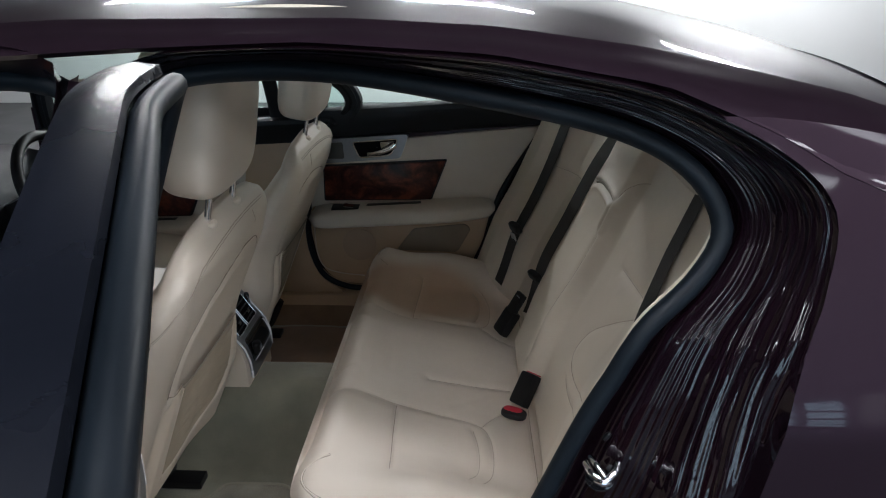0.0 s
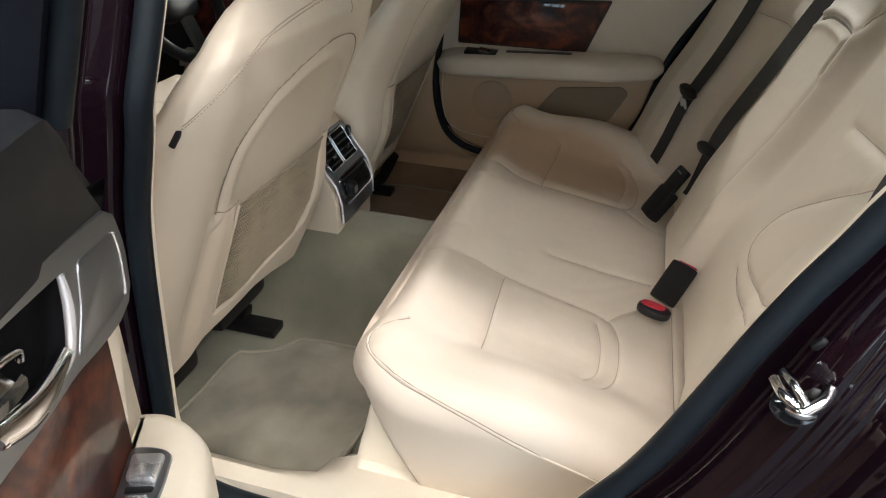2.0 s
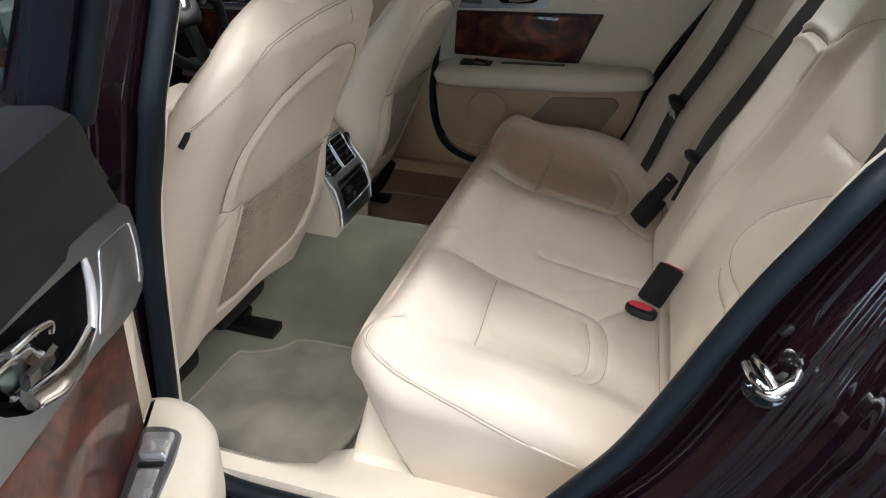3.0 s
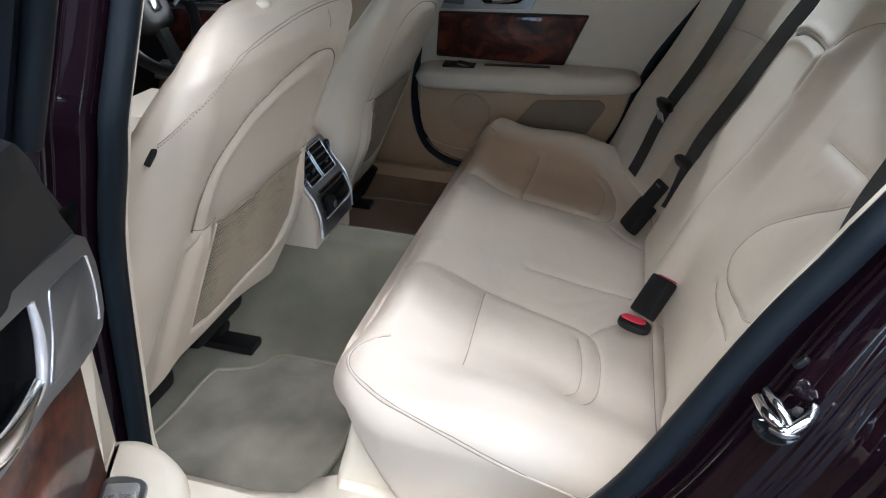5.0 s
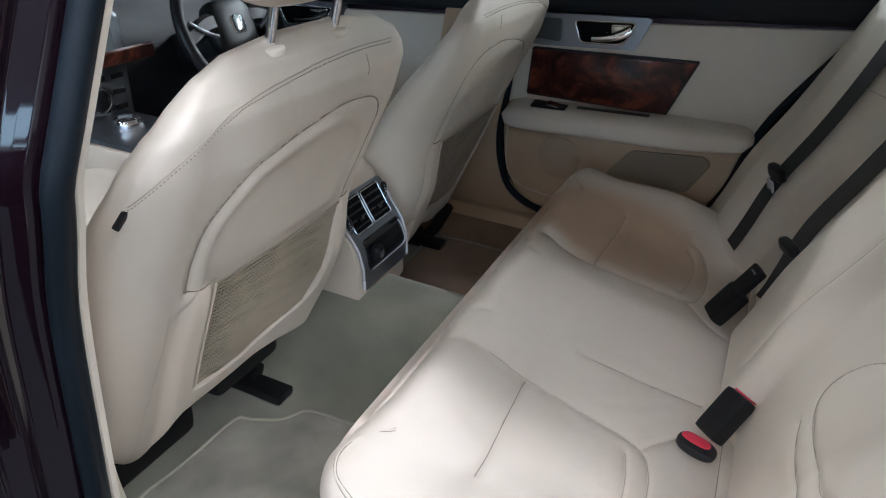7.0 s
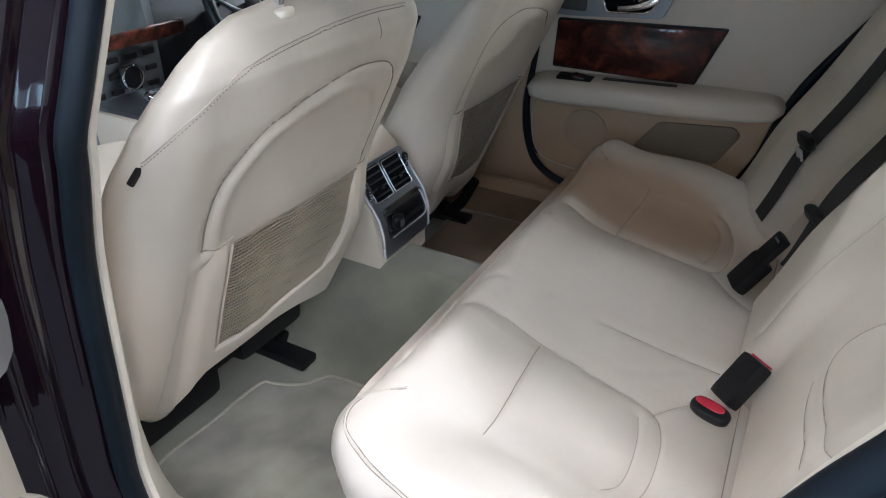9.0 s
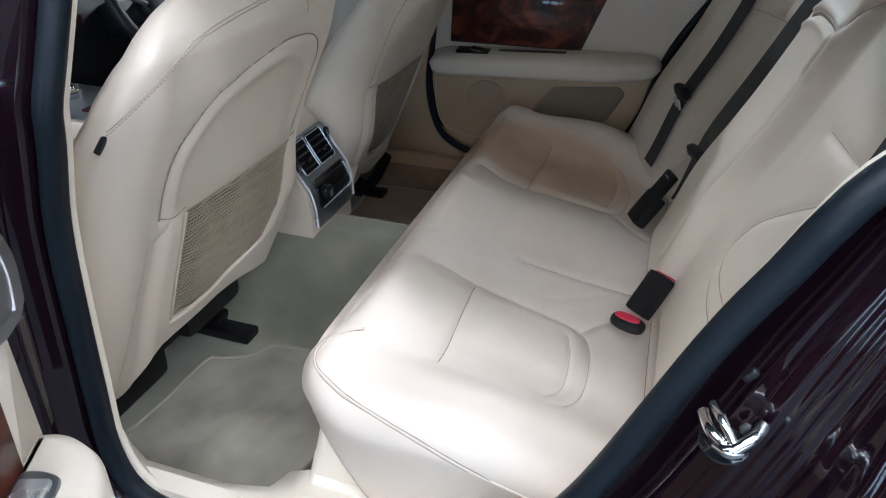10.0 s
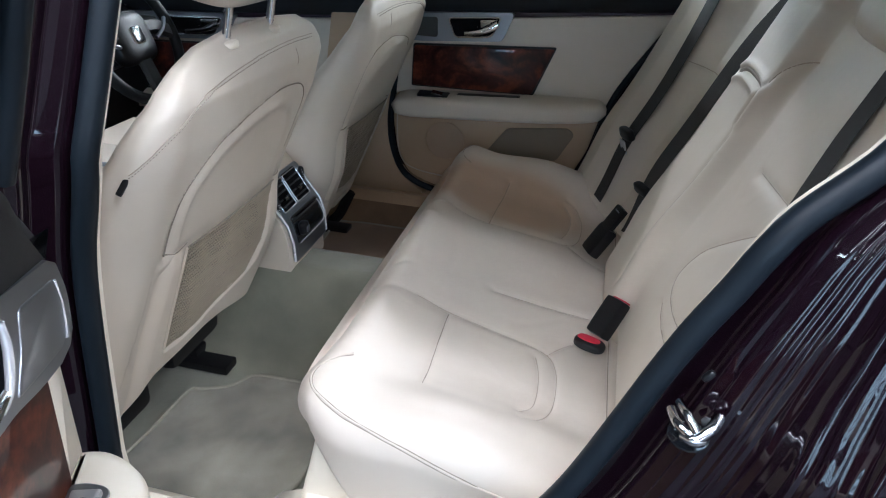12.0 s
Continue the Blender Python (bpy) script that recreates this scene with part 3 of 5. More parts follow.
# mats
def mat_outline(sg):
    pts = [(-0.245, -0.335), (-0.215, -0.318), (-0.165, -0.292), (-0.145, -0.262), (-0.125, -0.238), (-0.05, -0.232), (0.03, -0.238), (0.075, -0.29), (0.105, -0.38), (0.112, -0.50), (0.085, -0.60), (0.02, -0.632), (-0.08, -0.640), (-0.20, -0.635), (-0.255, -0.60), (-0.25, -0.47)]
    return [(x, y * sg) for x, y in pts]


for sg in (1, -1):
    o = curve(mat_outline(sg), 90, True)
    c = o.mean(0)
    z0 = 0.302
    loops = []
    for k, h in ((1.0, 0), (1.0, 0.006), (0.985, 0.010), (0.96, 0.0085), (0.93, 0.0095), (0.6, 0.0095), (0.25, 0.0095), (0.02, 0.0095)):
        loops.append([(c[0] + (x - c[0]) * k, c[1] + (y - c[1]) * k, z0 + h) for x, y in o])
    fm = thing("floor_mat", "worn grey-beige fabric floor mat with bound edge" if sg > 0 else "grey-beige fabric floor mat with painted brown shade", "floor mat", (c[0], c[1], 0.302), "floor mats")
    part("mat_top", loft(loops), MAT_PILE if sg > 0 else SHADED_MAT, fm)
    part("binding", tube(np.array([(c[0] + (x - c[0]) * 0.992, c[1] + (y - c[1]) * 0.992, z0 + 0.0085) for x, y in o]), 0.0045, 8, closed=True), BINDING, fm, "sewn edge binding")

# ---- rear bench ----
bench = thing("bench_seat", "wide beige leather rear bench seat with stitched panels", "car seat", (0.4, 0, 0.36))


def bench_top(x, y):
    a = np.abs(y)
    z = 0.638 - 0.21 * x
    z = z + 0.042 * step(0.40, 0.60, a) * (1 - 0.25 * step(0.45, 0.65, x))
    z = z + 0.034 * step(0.45, 0.60, a) * step(0.24, 0.46, x) * (1 - 0.5 * step(0.56, 0.70, x))
    z = z + 0.012 * step(0.30, 0.12, a)
    z = z + 0.022 * np.exp(-((x - 0.205) / 0.06) ** 2) * (1 - 0.6 * step(0.42, 0.56, a))
    return z


def mirror(line):
    return [(x, -y) for x, y in line]


S_IN = [tuple(q) for q in curve([(0.168, -0.249), (0.219, -0.230), (0.272, -0.222), (0.332, -0.229), (0.44, -0.241), (0.535, -0.253), (0.563, -0.290), (0.571, -0.358), (0.567, -0.425), (0.546, -0.474), (0.518, -0.492)], 40)]
S_CROSS = [(0.331, -0.231), (0.336, -0.36), (0.344, -0.492)]
S_REAR = [tuple(q) for q in curve([(0.522, -0.280), (0.533, -0.325), (0.538, -0.387), (0.533, -0.435), (0.514, -0.466)], 20)]
S_MID = [(0.405, -0.104), (0.51, -0.099), (0.62, -0.086)]
S_BACK = [tuple(q) for q in curve([(0.668, -0.60), (0.670, -0.40), (0.665, -0.15), (0.668, 0.0), (0.672, 0.15), (0.668, 0.38), (0.668, 0.60)], 30)]
S_TIP = [tuple(q) for q in curve([(0.541, -0.256), (0.575, -0.212), (0.61, -0.178), (0.65, -0.157)], 12)]
S_FRONT = [tuple(q) for q in curve([(0.176, -0.172), (0.19, -0.152), (0.215, -0.133)], 8)]
PANEL_SEAMS, DARK_SEAMS = [S_IN, S_REAR, S_TIP], [S_CROSS, S_BACK, S_MID]
PANEL_SEAMS += [mirror(q) for q in (S_IN, S_REAR, S_TIP)]
DARK_SEAMS.append(mirror(S_CROSS))
SEAMS = PANEL_SEAMS + DARK_SEAMS + [S_FRONT, mirror(S_FRONT)]

r1, r2, XF, YS = 0.07, 0.06, 0.15, 0.672
ph = np.linspace(0, math.pi / 2, 14)
xs = np.concatenate([np.linspace(0.75, XF + r1, 150), (XF + r1 - r1 * np.sin(ph))[1:], np.linspace(XF, XF + 0.03, 14)[1:]])
ds = np.concatenate([np.zeros(150), (r1 - r1 * np.cos(ph))[1:], np.linspace(r1, 0.27, 14)[1:]])
half = np.linspace(0, YS - r2, 120)
ys = np.concatenate([half, (YS - r2 + r2 * np.sin(ph))[1:], np.linspace(YS, YS - 0.035, 14)[1:]])
dr = np.concatenate([np.zeros(120), (r2 - r2 * np.cos(ph))[1:], np.linspace(r2, 0.25, 14)[1:]])
ys, dr = np.concatenate([-ys[::-1], ys[1:]]), np.concatenate([dr[::-1], dr[1:]])
X, Y = np.meshgrid(xs, ys, indexing="ij")
D = (ds[:, None] ** 3 + dr[None, :] ** 3) ** (1 / 3)
R = 0.12
u, v = np.clip((XF + R - X) / R, 0, 1), np.clip((np.abs(Y) - (YS - R)) / R, 0, 1)
both = (u > 0) & (v > 0)
Xn = np.where(both, XF + R - R * u * np.sqrt(1 - v * v / 2), X)
Yn = np.where(both, np.sign(Y) * (YS - R + R * v * np.sqrt(1 - u * u / 2)), Y)
Z = bench_top(Xn, Yn) - D
near_top = np.exp(-(D / 0.03) ** 2)
for s in SEAMS:
    d = distance(Xn, Yn, s)
    Z -= near_top * (0.0035 * np.exp(-(d / 0.0035) ** 2) + 0.0035 * np.exp(-(d / 0.014) ** 2))
# the panels swell softly between their seams
inset = step(0.0, 0.03, np.abs(Yn) - 0.235) * step(0.0, 0.03, 0.565 - Xn) * step(0.0, 0.05, 0.52 - np.abs(Yn))
Z += near_top * 0.004 * inset
# soft creases in the worn leather
for (ax_, ay_), (bx_, by_), dep in (((0.30, -0.10), (0.27, 0.12), 0.0012), ((0.24, -0.16), (0.215, -0.02), 0.0012), ((0.205, -0.42), (0.200, -0.30), 0.0012), ((0.47, -0.20), (0.56, -0.13), 0.0018), ((0.225, 0.16), (0.205, 0.05), 0.0014)):
    q = curve([(ax_, ay_), (0.5 * (ax_ + bx_) + 0.008, 0.5 * (ay_ + by_)), (bx_, by_)], 14)
    dd = distance(Xn, Yn, [tuple(w) for w in q])
    Z -= near_top * 0.7 * dep * (np.exp(-(dd / 0.010) ** 2) - 0.5 * np.exp(-(dd / 0.026) ** 2))
low_mid, low_side = 0.575 - 1.35 * (Xn - 0.17), np.minimum(0.610 - 2.2 * (Xn - 0.19), 0.590)
k_side = step(0.48, 0.60, np.abs(Yn))
Z = np.maximum(Z, np.maximum(low_mid * (1 - k_side) + low_side * k_side, 0.385))
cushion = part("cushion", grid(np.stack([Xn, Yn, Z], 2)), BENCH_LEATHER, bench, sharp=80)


def on_bench(line, lift=0.0):
    q = curve(line, 60)
    x, y = q[:, 0], q[:, 1]
    i = np.array([np.argmin((Xn - a) ** 2 + (Yn - b) ** 2) for a, b in zip(x, y)])
    z = np.convolve(np.pad(Z.reshape(-1)[i], 3, mode='edge'), np.ones(7) / 7, 'valid')
    return np.stack([x, y, z + lift], 1)


for s in DARK_SEAMS:
    part("seam", tube(on_bench(s, 0.0003), 0.0009, 5), SEAM, bench, "thin sewn seam")
for s in PANEL_SEAMS:
    part("seam", tube(on_bench(s, 0.0002), 0.0009, 5), PALE_SEAM, bench, "thin sewn seam in matching thread")


def hug(line, verts, lift, away, n=120):
    """A smooth line laid onto a dense surface and lifted off it, away from a point."""
    q = curve(line, n)
    for it in range(2):
        out = []
        for p in q:
            d2 = ((verts - p) ** 2).sum(1)
            k = np.argpartition(d2, 6)[:6]
            w = 1 / (d2[k] + 1e-6)
            out.append((verts[k] * w[:, None]).sum(0) / w.sum())
        q = np.array(out)
        for j in range(3):
            q[1:-1] = 0.5 * q[1:-1] + 0.25 * (q[:-2] + q[2:])
    v = q - np.array(away)
    return q + lift * v / np.linalg.norm(v, axis=1)[:, None]


CUSHION = np.stack([Xn, Yn, Z], 2).reshape(-1, 3)
EDGE_LINE = [(0.222, 0.500, 0.628), (0.198, 0.530, 0.638), (0.181, 0.560, 0.645), (0.178, 0.590, 0.648), (0.194, 0.618, 0.646), (0.233, 0.643, 0.638), (0.312, 0.664, 0.613), (0.411, 0.670, 0.579), (0.51, 0.670, 0.545), (0.60, 0.670, 0.524), (0.70, 0.668, 0.49)]
for side in (-1, 1):
    for drop, name_, r_, m_ in ((0.0, "seam", 0.0008, SEAM), (0.0032, "piping", 0.0019, BENCH_LEATHER), (0.0066, "seam", 0.0008, SEAM)):
        line = [(x - 0.6 * drop * (x < 0.19), side * (y + 0.7 * drop * (x < 0.24)), z - drop * (0.4 if x < 0.2 else 1.0)) for x, y, z in EDGE_LINE]
        part(name_, tube(hug(line, CUSHION, 0.0006, (0.42, side * 0.40, 0.52)), r_, 6, up=(0, side * 0.8, 0.6)), m_, bench, "thin sewn seam" if name_ == "seam" else "raised double-stitched edge")
# backrest
BZ = np.linspace(0.47, 1.20, 150)
roll = np.linspace(0, math.pi * 0.75, 16)[1:]
BYS = np.concatenate([np.linspace(-0.72, 0.70, 300)])


def back_x(y, z):
    a = np.abs(y)
    x = 0.680 + 0.417 * (z - 0.57)
    x = x - np.interp(y, [-0.66, -0.58, -0.50, -0.44, 0.36, 0.42, 0.46, 0.50, 0.55, 0.60, 0.68, 0.70], [-0.03, 0.004, 0.010, 0, 0, 0.014, 0.040, 0.075, 0.11, 0.135, 0.152, 0.150])
    x = x - 0.036 * step(0.175, 0.11, a)
    x = x - 0.012 * np.exp(-((z - 0.74) / 0.10) ** 2)
    x = x + 0.05 * step(0.57, 0.48, z)
    return x


B_V = [(-0.278, 0.960), (-0.39, 0.969), (-0.50, 0.978)]
B_IN = [tuple(q) for q in curve([(-0.54, 0.782), (-0.49, 0.758), (-0.41, 0.740), (-0.343, 0.735), (-0.304, 0.744), (-0.287, 0.766), (-0.293, 0.800), (-0.318, 0.834), (-0.40, 0.895), (-0.49, 0.950)], 40)]
B_OUT = [tuple(q) for q in curve([(-0.50, 0.724), (-0.44, 0.710), (-0.382, 0.703), (-0.34, 0.705), (-0.312, 0.713)], 20)]
B_MID = [tuple(q) for q in curve([(-0.078, 0.62), (-0.082, 0.75), (-0.095, 0.88), (-0.107, 0.99)], 24)]
B_TOP = [tuple(q) for q in curve([(-0.108, 1.062), (-0.122, 1.092), (-0.145, 1.114), (-0.17, 1.122)], 16)]
B_FOLD = [tuple(q) for q in curve([(0.12, 1.040), (0.07, 1.055), (0.0, 1.060), (-0.06, 1.060), (-0.098, 1.054), (-0.104, 1.03), (-0.107, 1.0)], 30)]
BSE = [B_V, B_IN, B_OUT, B_MID, B_TOP] + [[(-y, z) for y, z in B_V]]
YY, ZZ = np.meshgrid(BYS, BZ, indexing="ij")
XX = back_x(YY, ZZ)
for s in BSE:
    d = distance(YY, ZZ, s)
    XX += 0.003 * np.exp(-(d / 0.0035) ** 2) + 0.003 * np.exp(-(d / 0.012) ** 2)
d = distance(YY, ZZ, B_FOLD)
XX += 0.010 * np.exp(-(d / 0.006) ** 2) - 0.006 * np.exp(-((d - 0.012) / 0.008) ** 2)
tx = XX[:, -1:] + 0.045 * (1 - np.cos(roll))[None, :]
tz = ZZ[:, -1:] + 0.045 * np.sin(roll)[None, :]
P = np.stack([np.c_[XX, tx], np.c_[YY, np.repeat(YY[:, -1:], len(roll), 1)], np.c_[ZZ, tz]], 2)
part("backrest", grid(P), LEATHER, bench, sharp=80)
for s in BSE:
    q = curve(s, 50)
    part("seam", tube(np.stack([back_x(q[:, 0], q[:, 1]) + 0.0050, q[:, 0], q[:, 1]], 1), 0.0009, 5, up=(0.9, 0.1, 0.3)), PALE_SEAM, bench, "thin sewn seam in matching thread")
lean = pose(0, 0, 0, 0, 20, 0)
for yy, w, zz in ((-0.37, 0.135, 1.215), (0.0, 0.10, 1.20), (0.37, 0.135, 1.215)):
    part("headrest", puff((0.975, yy, zz + 0.03), (0.05, w, 0.075), 0.45, 0.55, 24, 40, lean), LEATHER, bench, "low padded leather headrest")
fold = np.array([(float(back_x(np.array(y), np.array(z))) + 0.004, y, z) for y, z in curve(B_FOLD, 50)])
part("armrest_fold", tube(fold, up=(1, 0, 0.3), prof=[(0.0045 * a, 0.003 * b) for a, b in circle(8)], scale=[0.3 + 0.9 * math.sin(math.pi * min(1, 0.15 + k / 55)) for k in range(50)]), SEAM, bench, "dark crease at the top of the fold-down armrest")
# shelf and trim behind the bench
part("parcel_shelf", block((1.32, 0, 1.13), (0.62, 1.24, 0.03), 0.01), CHARCOAL, car, "dark shelf behind the rear seat")

# ---- front seats ----
def seat_w(z, inboard=0.0):
    """Half width of the back; its inboard top corner is squarer."""
    outer_w = float(np.interp(z, [0.36, 0.40, 0.46, 0.55, 0.70, 0.86, 0.96, 1.02, 1.06, 1.09, 1.115, 1.135, 1.145], [0.17, 0.20, 0.245, 0.268, 0.283, 0.292, 0.292, 0.284, 0.266, 0.238, 0.20, 0.15, 0.06]))
    inner_w = float(np.interp(z, [0.96, 1.02, 1.06, 1.09, 1.115, 1.135, 1.145], [0.292, 0.286, 0.276, 0.260, 0.235, 0.190, 0.10]))
    return np.where(np.asarray(inboard) > 0, max(inner_w, outer_w) if z > 0.96 else outer_w, outer_w)


def seat_t(z):
    return float(np.interp(z, [0.36, 0.55, 0.86, 0.94, 1.0, 1.06, 1.10, 1.12, 1.145], [0.16, 0.18, 0.17, 0.146, 0.118, 0.086, 0.062, 0.048, 0.016]))


def seat_mid(z):
    return float(np.interp(z, [0.36, 0.40, 0.50, 0.821, 1.0, 1.07, 1.09, 1.12, 1.145], [-0.239, -0.222, -0.180, -0.050, 0.026, 0.0440, 0.0415, 0.0335, 0.015])) - 0.5 * seat_t(z)


EXP = 3.0


def swell(yi, z):
    """Fuller lower inboard corner of the seat back."""
    return 0.026 * step(0.02, 0.20, yi) * step(0.80, 0.66, z) * step(0.40, 0.52, z)


def hem_z(yi):
    """Lower edge of the padded back, inboard positive."""
    return np.interp(yi, [-0.21, -0.19, -0.170, -0.150, -0.132, -0.10, 0.0, 0.10, 0.178, 0.20, 0.29], [0.368, 0.375, 0.415, 0.482, 0.498, 0.502, 0.504, 0.511, 0.505, 0.59, 0.62])


def seat_rear(yr, z, inb=1):
    w, t = float(seat_w(z, yr * inb)), seat_t(z)
    k = min(abs(yr) / w, 0.999)
    e = EXP + 1.5 * float(step(0.0, 0.1, yr * inb)) * float(step(0.85, 0.7, z))
    return seat_mid(z) + 0.5 * t * (1 - k ** e) ** (1 / e) + 0.006 * math.exp(-((abs(yr) - 0.235) / 0.03) ** 2) + float(swell(yr * inb, z))


ARCH = [tuple(q) for q in curve([(-0.187, 0.81), (-0.191, 0.87), (-0.178, 0.928), (-0.124, 0.984), (-0.075, 1.002), (-0.026, 1.014), (0.075, 1.027), (0.165, 1.015), (0.207, 0.982), (0.212, 0.93), (0.205, 0.80)], 60)]


def inside_arch(y, z):
    top = np.interp(np.abs(y), [0, 0.06, 0.14, 0.18, 0.20, 0.21], [1.015, 1.008, 0.975, 0.93, 0.86, 0.3])
    return step(0.0, 0.008, top - z)


def front_seat(yc, dz, label, tab):
    seat = thing("front_seat", label, "car seat", (-0.3, yc, 0.30), "front seats")
    zs = np.concatenate([np.linspace(0.365, 1.08, 124), np.linspace(1.08, 1.145, 26)[1:]])
    ang = np.linspace(0, 2 * math.pi, 220, endpoint=False)
    inb = 1 if yc < 0 else -1
    rows = []
    for z in zs:
        c, s = np.cos(ang), np.sin(ang)
        w, t = seat_w(z, c * inb), seat_t(z)
        e = EXP + 1.5 * float(step(0.85, 0.7, z)) * step(0.0, 0.3, c * inb)
        yy = w * np.sign(c) * np.abs(c) ** (2 / e)
        xx = seat_mid(z) + 0.5 * t * np.sign(s) * np.abs(s) ** (2 / e)
        rearm = step(0.0, 0.4, s)
        d = distance(yy * inb, np.full_like(yy, z), ARCH)
        ins = inside_arch(yy, z)
        xx = xx - rearm * (0.004 * np.exp(-(d / 0.0035) ** 2) + 0.004 * ins - 0.008 * ins * np.exp(-((d - 0.020) / 0.013) ** 2))
        # bolster swell beside the panel
        xx = xx + rearm * (0.006 * np.exp(-((np.abs(yy) - 0.235) / 0.03) ** 2) + swell(yy * inb, z))
        xx = xx - step(-0.1, 0.25, s) * 0.11 * step(0.0, 0.016, hem_z(yy * inb) - z)
        rows.append(np.stack([xx, yy + yc, np.full_like(yy, z + dz)], 1))
    backrest = part("backrest", loft(rows), LEATHER, seat, sharp=80)
    q = np.array([(seat_rear(y * inb, z, inb) + 0.000, y * inb + yc, z + dz) for y, z in ARCH])
    part("seam", tube(q - np.array([0.0025, 0, 0]), 0.0013, 5, up=(1, 0, 0.2)), SEAM, seat, "dark panel joint")
    # twin stitch from the side over the shoulder
    shell = np.concatenate(rows)
    for off in (0.0, -0.0050):
        line = [(seat_rear(y * inb, z + off, inb), y * inb + yc, z + off + dz) for y, z in ((-0.2865, 0.990), (-0.272, 1.014), (-0.248, 1.038), (-0.215, 1.060), (-0.180, 1.0765), (-0.114, 1.0916), (0.0, 1.102), (0.10, 1.105), (0.205, 1.100))]
        st = hug(line, shell, 0.0007, (-0.10, yc, 0.95 + dz), 200)
        if off == 0.0:
            part("seam", tube(st, 0.0008, 5, up=(1, 0, 0.3)), PALE_SEAM, seat, "thin sewn seam")
        else:
            bits = [tube(st[i:i + 2], 0.0007, 4, up=(1, 0, 0.3)) for i in range(0, 198, 2)]
            part("stitches", join(*bits), SEAM, seat, "row of single stitches")
    # short seam and pull crease in the top cover
    part("seam", tube(hug([(seat_rear(y * inb, z, inb), y * inb + yc, z + dz) for y, z in ((0.120, 1.092), (0.122, 1.076), (0.123, 1.060))], shell, 0.0004, (-0.1, yc, 0.95 + dz), 30), 0.0007, 5, up=(1, 0, 0.3)), PALE_SEAM, seat, "short seam in the top cover")
    if tab:
        part("zip_pull", block((seat_rear(-0.2885, 0.975) + 0.001, yc - 0.2895, 0.976 + dz), (0.008, 0.007, 0.032), 0.003, pose(0, 0, 0, -34, 20, 0)), BLACK, seat, "small black zip end")
    # hard lower panel with net pocket; inboard side positive
    at_back = lambda y, z, h: (seat_rear(y * inb, z, inb) + h, y * inb + yc, z + dz)
    left = lambda z: float(np.interp(z, [0.45, 0.569, 0.65, 0.728, 0.806], [-0.106, -0.117, -0.126, -0.132, -0.138]))
    right = lambda z: float(np.interp(z, [0.45, 0.56, 0.633, 0.685, 0.806], [0.115, 0.135, 0.158, 0.167, 0.180]))
    n_lo = lambda y: float(np.interp(y, [-0.138, -0.117, -0.06, 0.004, 0.06, 0.124, 0.161, 0.180], [0.575, 0.565, 0.557, 0.558, 0.575, 0.603, 0.628, 0.645]))
    rim_left = lambda z: float(np.interp(z, [0.40, 0.50, 0.55, 0.65, 0.82], [-0.172, -0.174, -0.180, -0.187, -0.189]))

    def relief(y, z):
        gap = max(left(z) - y, y - right(z), n_lo(y) - z)
        edge = float(step(0.0, 0.024, y - rim_left(z))) * float(step(0.0, 0.03, 0.232 - y))
        roll = float(step(-0.001, 0.010, gap))
        return 0.0020 + 0.0085 * edge * roll * (0.10 + 0.90 * float(step(0.812, 0.765, z))) - 0.016 * (1 - float(step(0.0, 0.016, z - float(hem_z(y))))) - 0.006 * (1 - edge)

    PY = np.linspace(-0.196, 0.240, 150)
    PV = np.linspace(0, 1, 110)
    P = np.array([[at_back(y, z, relief(y, z)) for y, z in [(y, float(hem_z(y)) + (0.815 - float(hem_z(y))) * v) for y in PY]] for v in PV])
    part("back_panel", grid(P), TRIM, seat, "hard beige lower back panel", 70)
    for y0, hw, sag in ((-0.163, 0.026, 0.008), (0.205, 0.018, 0.004)):
        part("seam", tube(np.array([at_back(y0 + v, 0.814 - sag * math.exp(-(v / 0.018) ** 2), relief(y0 + v, 0.812) + 0.0006) for v in np.linspace(-hw, hw, 14)]), 0.0012, 5, up=(1, 0, 0.3)), SEAM, seat, "dark panel joint")
    NU, NV = 31, 64
    spot = lambda i, j: (lambda y: (y, n_lo(y) + (0.804 - n_lo(y)) * i))(left(0.557 + 0.247 * i) + (right(0.557 + 0.247 * i) - left(0.557 + 0.247 * i)) * j)
    # dark sheet behind the strands, standing in for the shade in their gaps
    back = np.array([[at_back(y, z, 0.0045) for y, z in [spot(i / 20, j / 30) for j in range(31)]] for i in range(21)])
    pocket = part("net_pocket", grid(back), NET_GAP_SHADE, seat, "gathered elastic map net")
    bits = []
    for i in range(NU):
        row, wid = [], []
        for j in range(NV):
            y, z = spot((i + 0.5) / NU, 0.004 + 0.99 * j / (NV - 1))
            z += 0.0024 * math.sin(50 * y + 0.16 * i) + 0.0009 * math.sin(121 * y + 0.6 * i)
            row.append(at_back(y, min(z, 0.804), 0.0068 + 0.0006 * math.sin(60 * y + 1.3 * i)))
            wid.append(0.92 + 0.12 * math.sin(31 * y + 1.7 * i))
        bits.append(tube(np.array(row), up=(1, 0, 0.35), prof=[(0.0016 * a, 0.0028 * b) for a, b in circle(6)], scale=wid))
    for j in range(1, 40):
        col = [spot(v, j / 40) for v in np.linspace(0.01, 0.99, 16)]
        bits.append(tube(np.array([at_back(y, z, 0.0058) for y, z in col]), 0.0007, 5, up=(1, 0, 0.35)))
    part("net", join(*bits), NET, pocket)
    part("elastic", tube(np.array([at_back(y, 0.806, 0.0075) for y in np.linspace(-0.138, 0.180, 30)]), 0.0017, 8, up=(1, 0, 0.3)), SEAM, pocket, "dark elastic top hem")
    around = [spot(1 - k / 20, 0.0) for k in range(21)] + [spot(0.0, k / 30) for k in range(1, 31)] + [spot(k / 20, 1.0) for k in range(1, 21)]
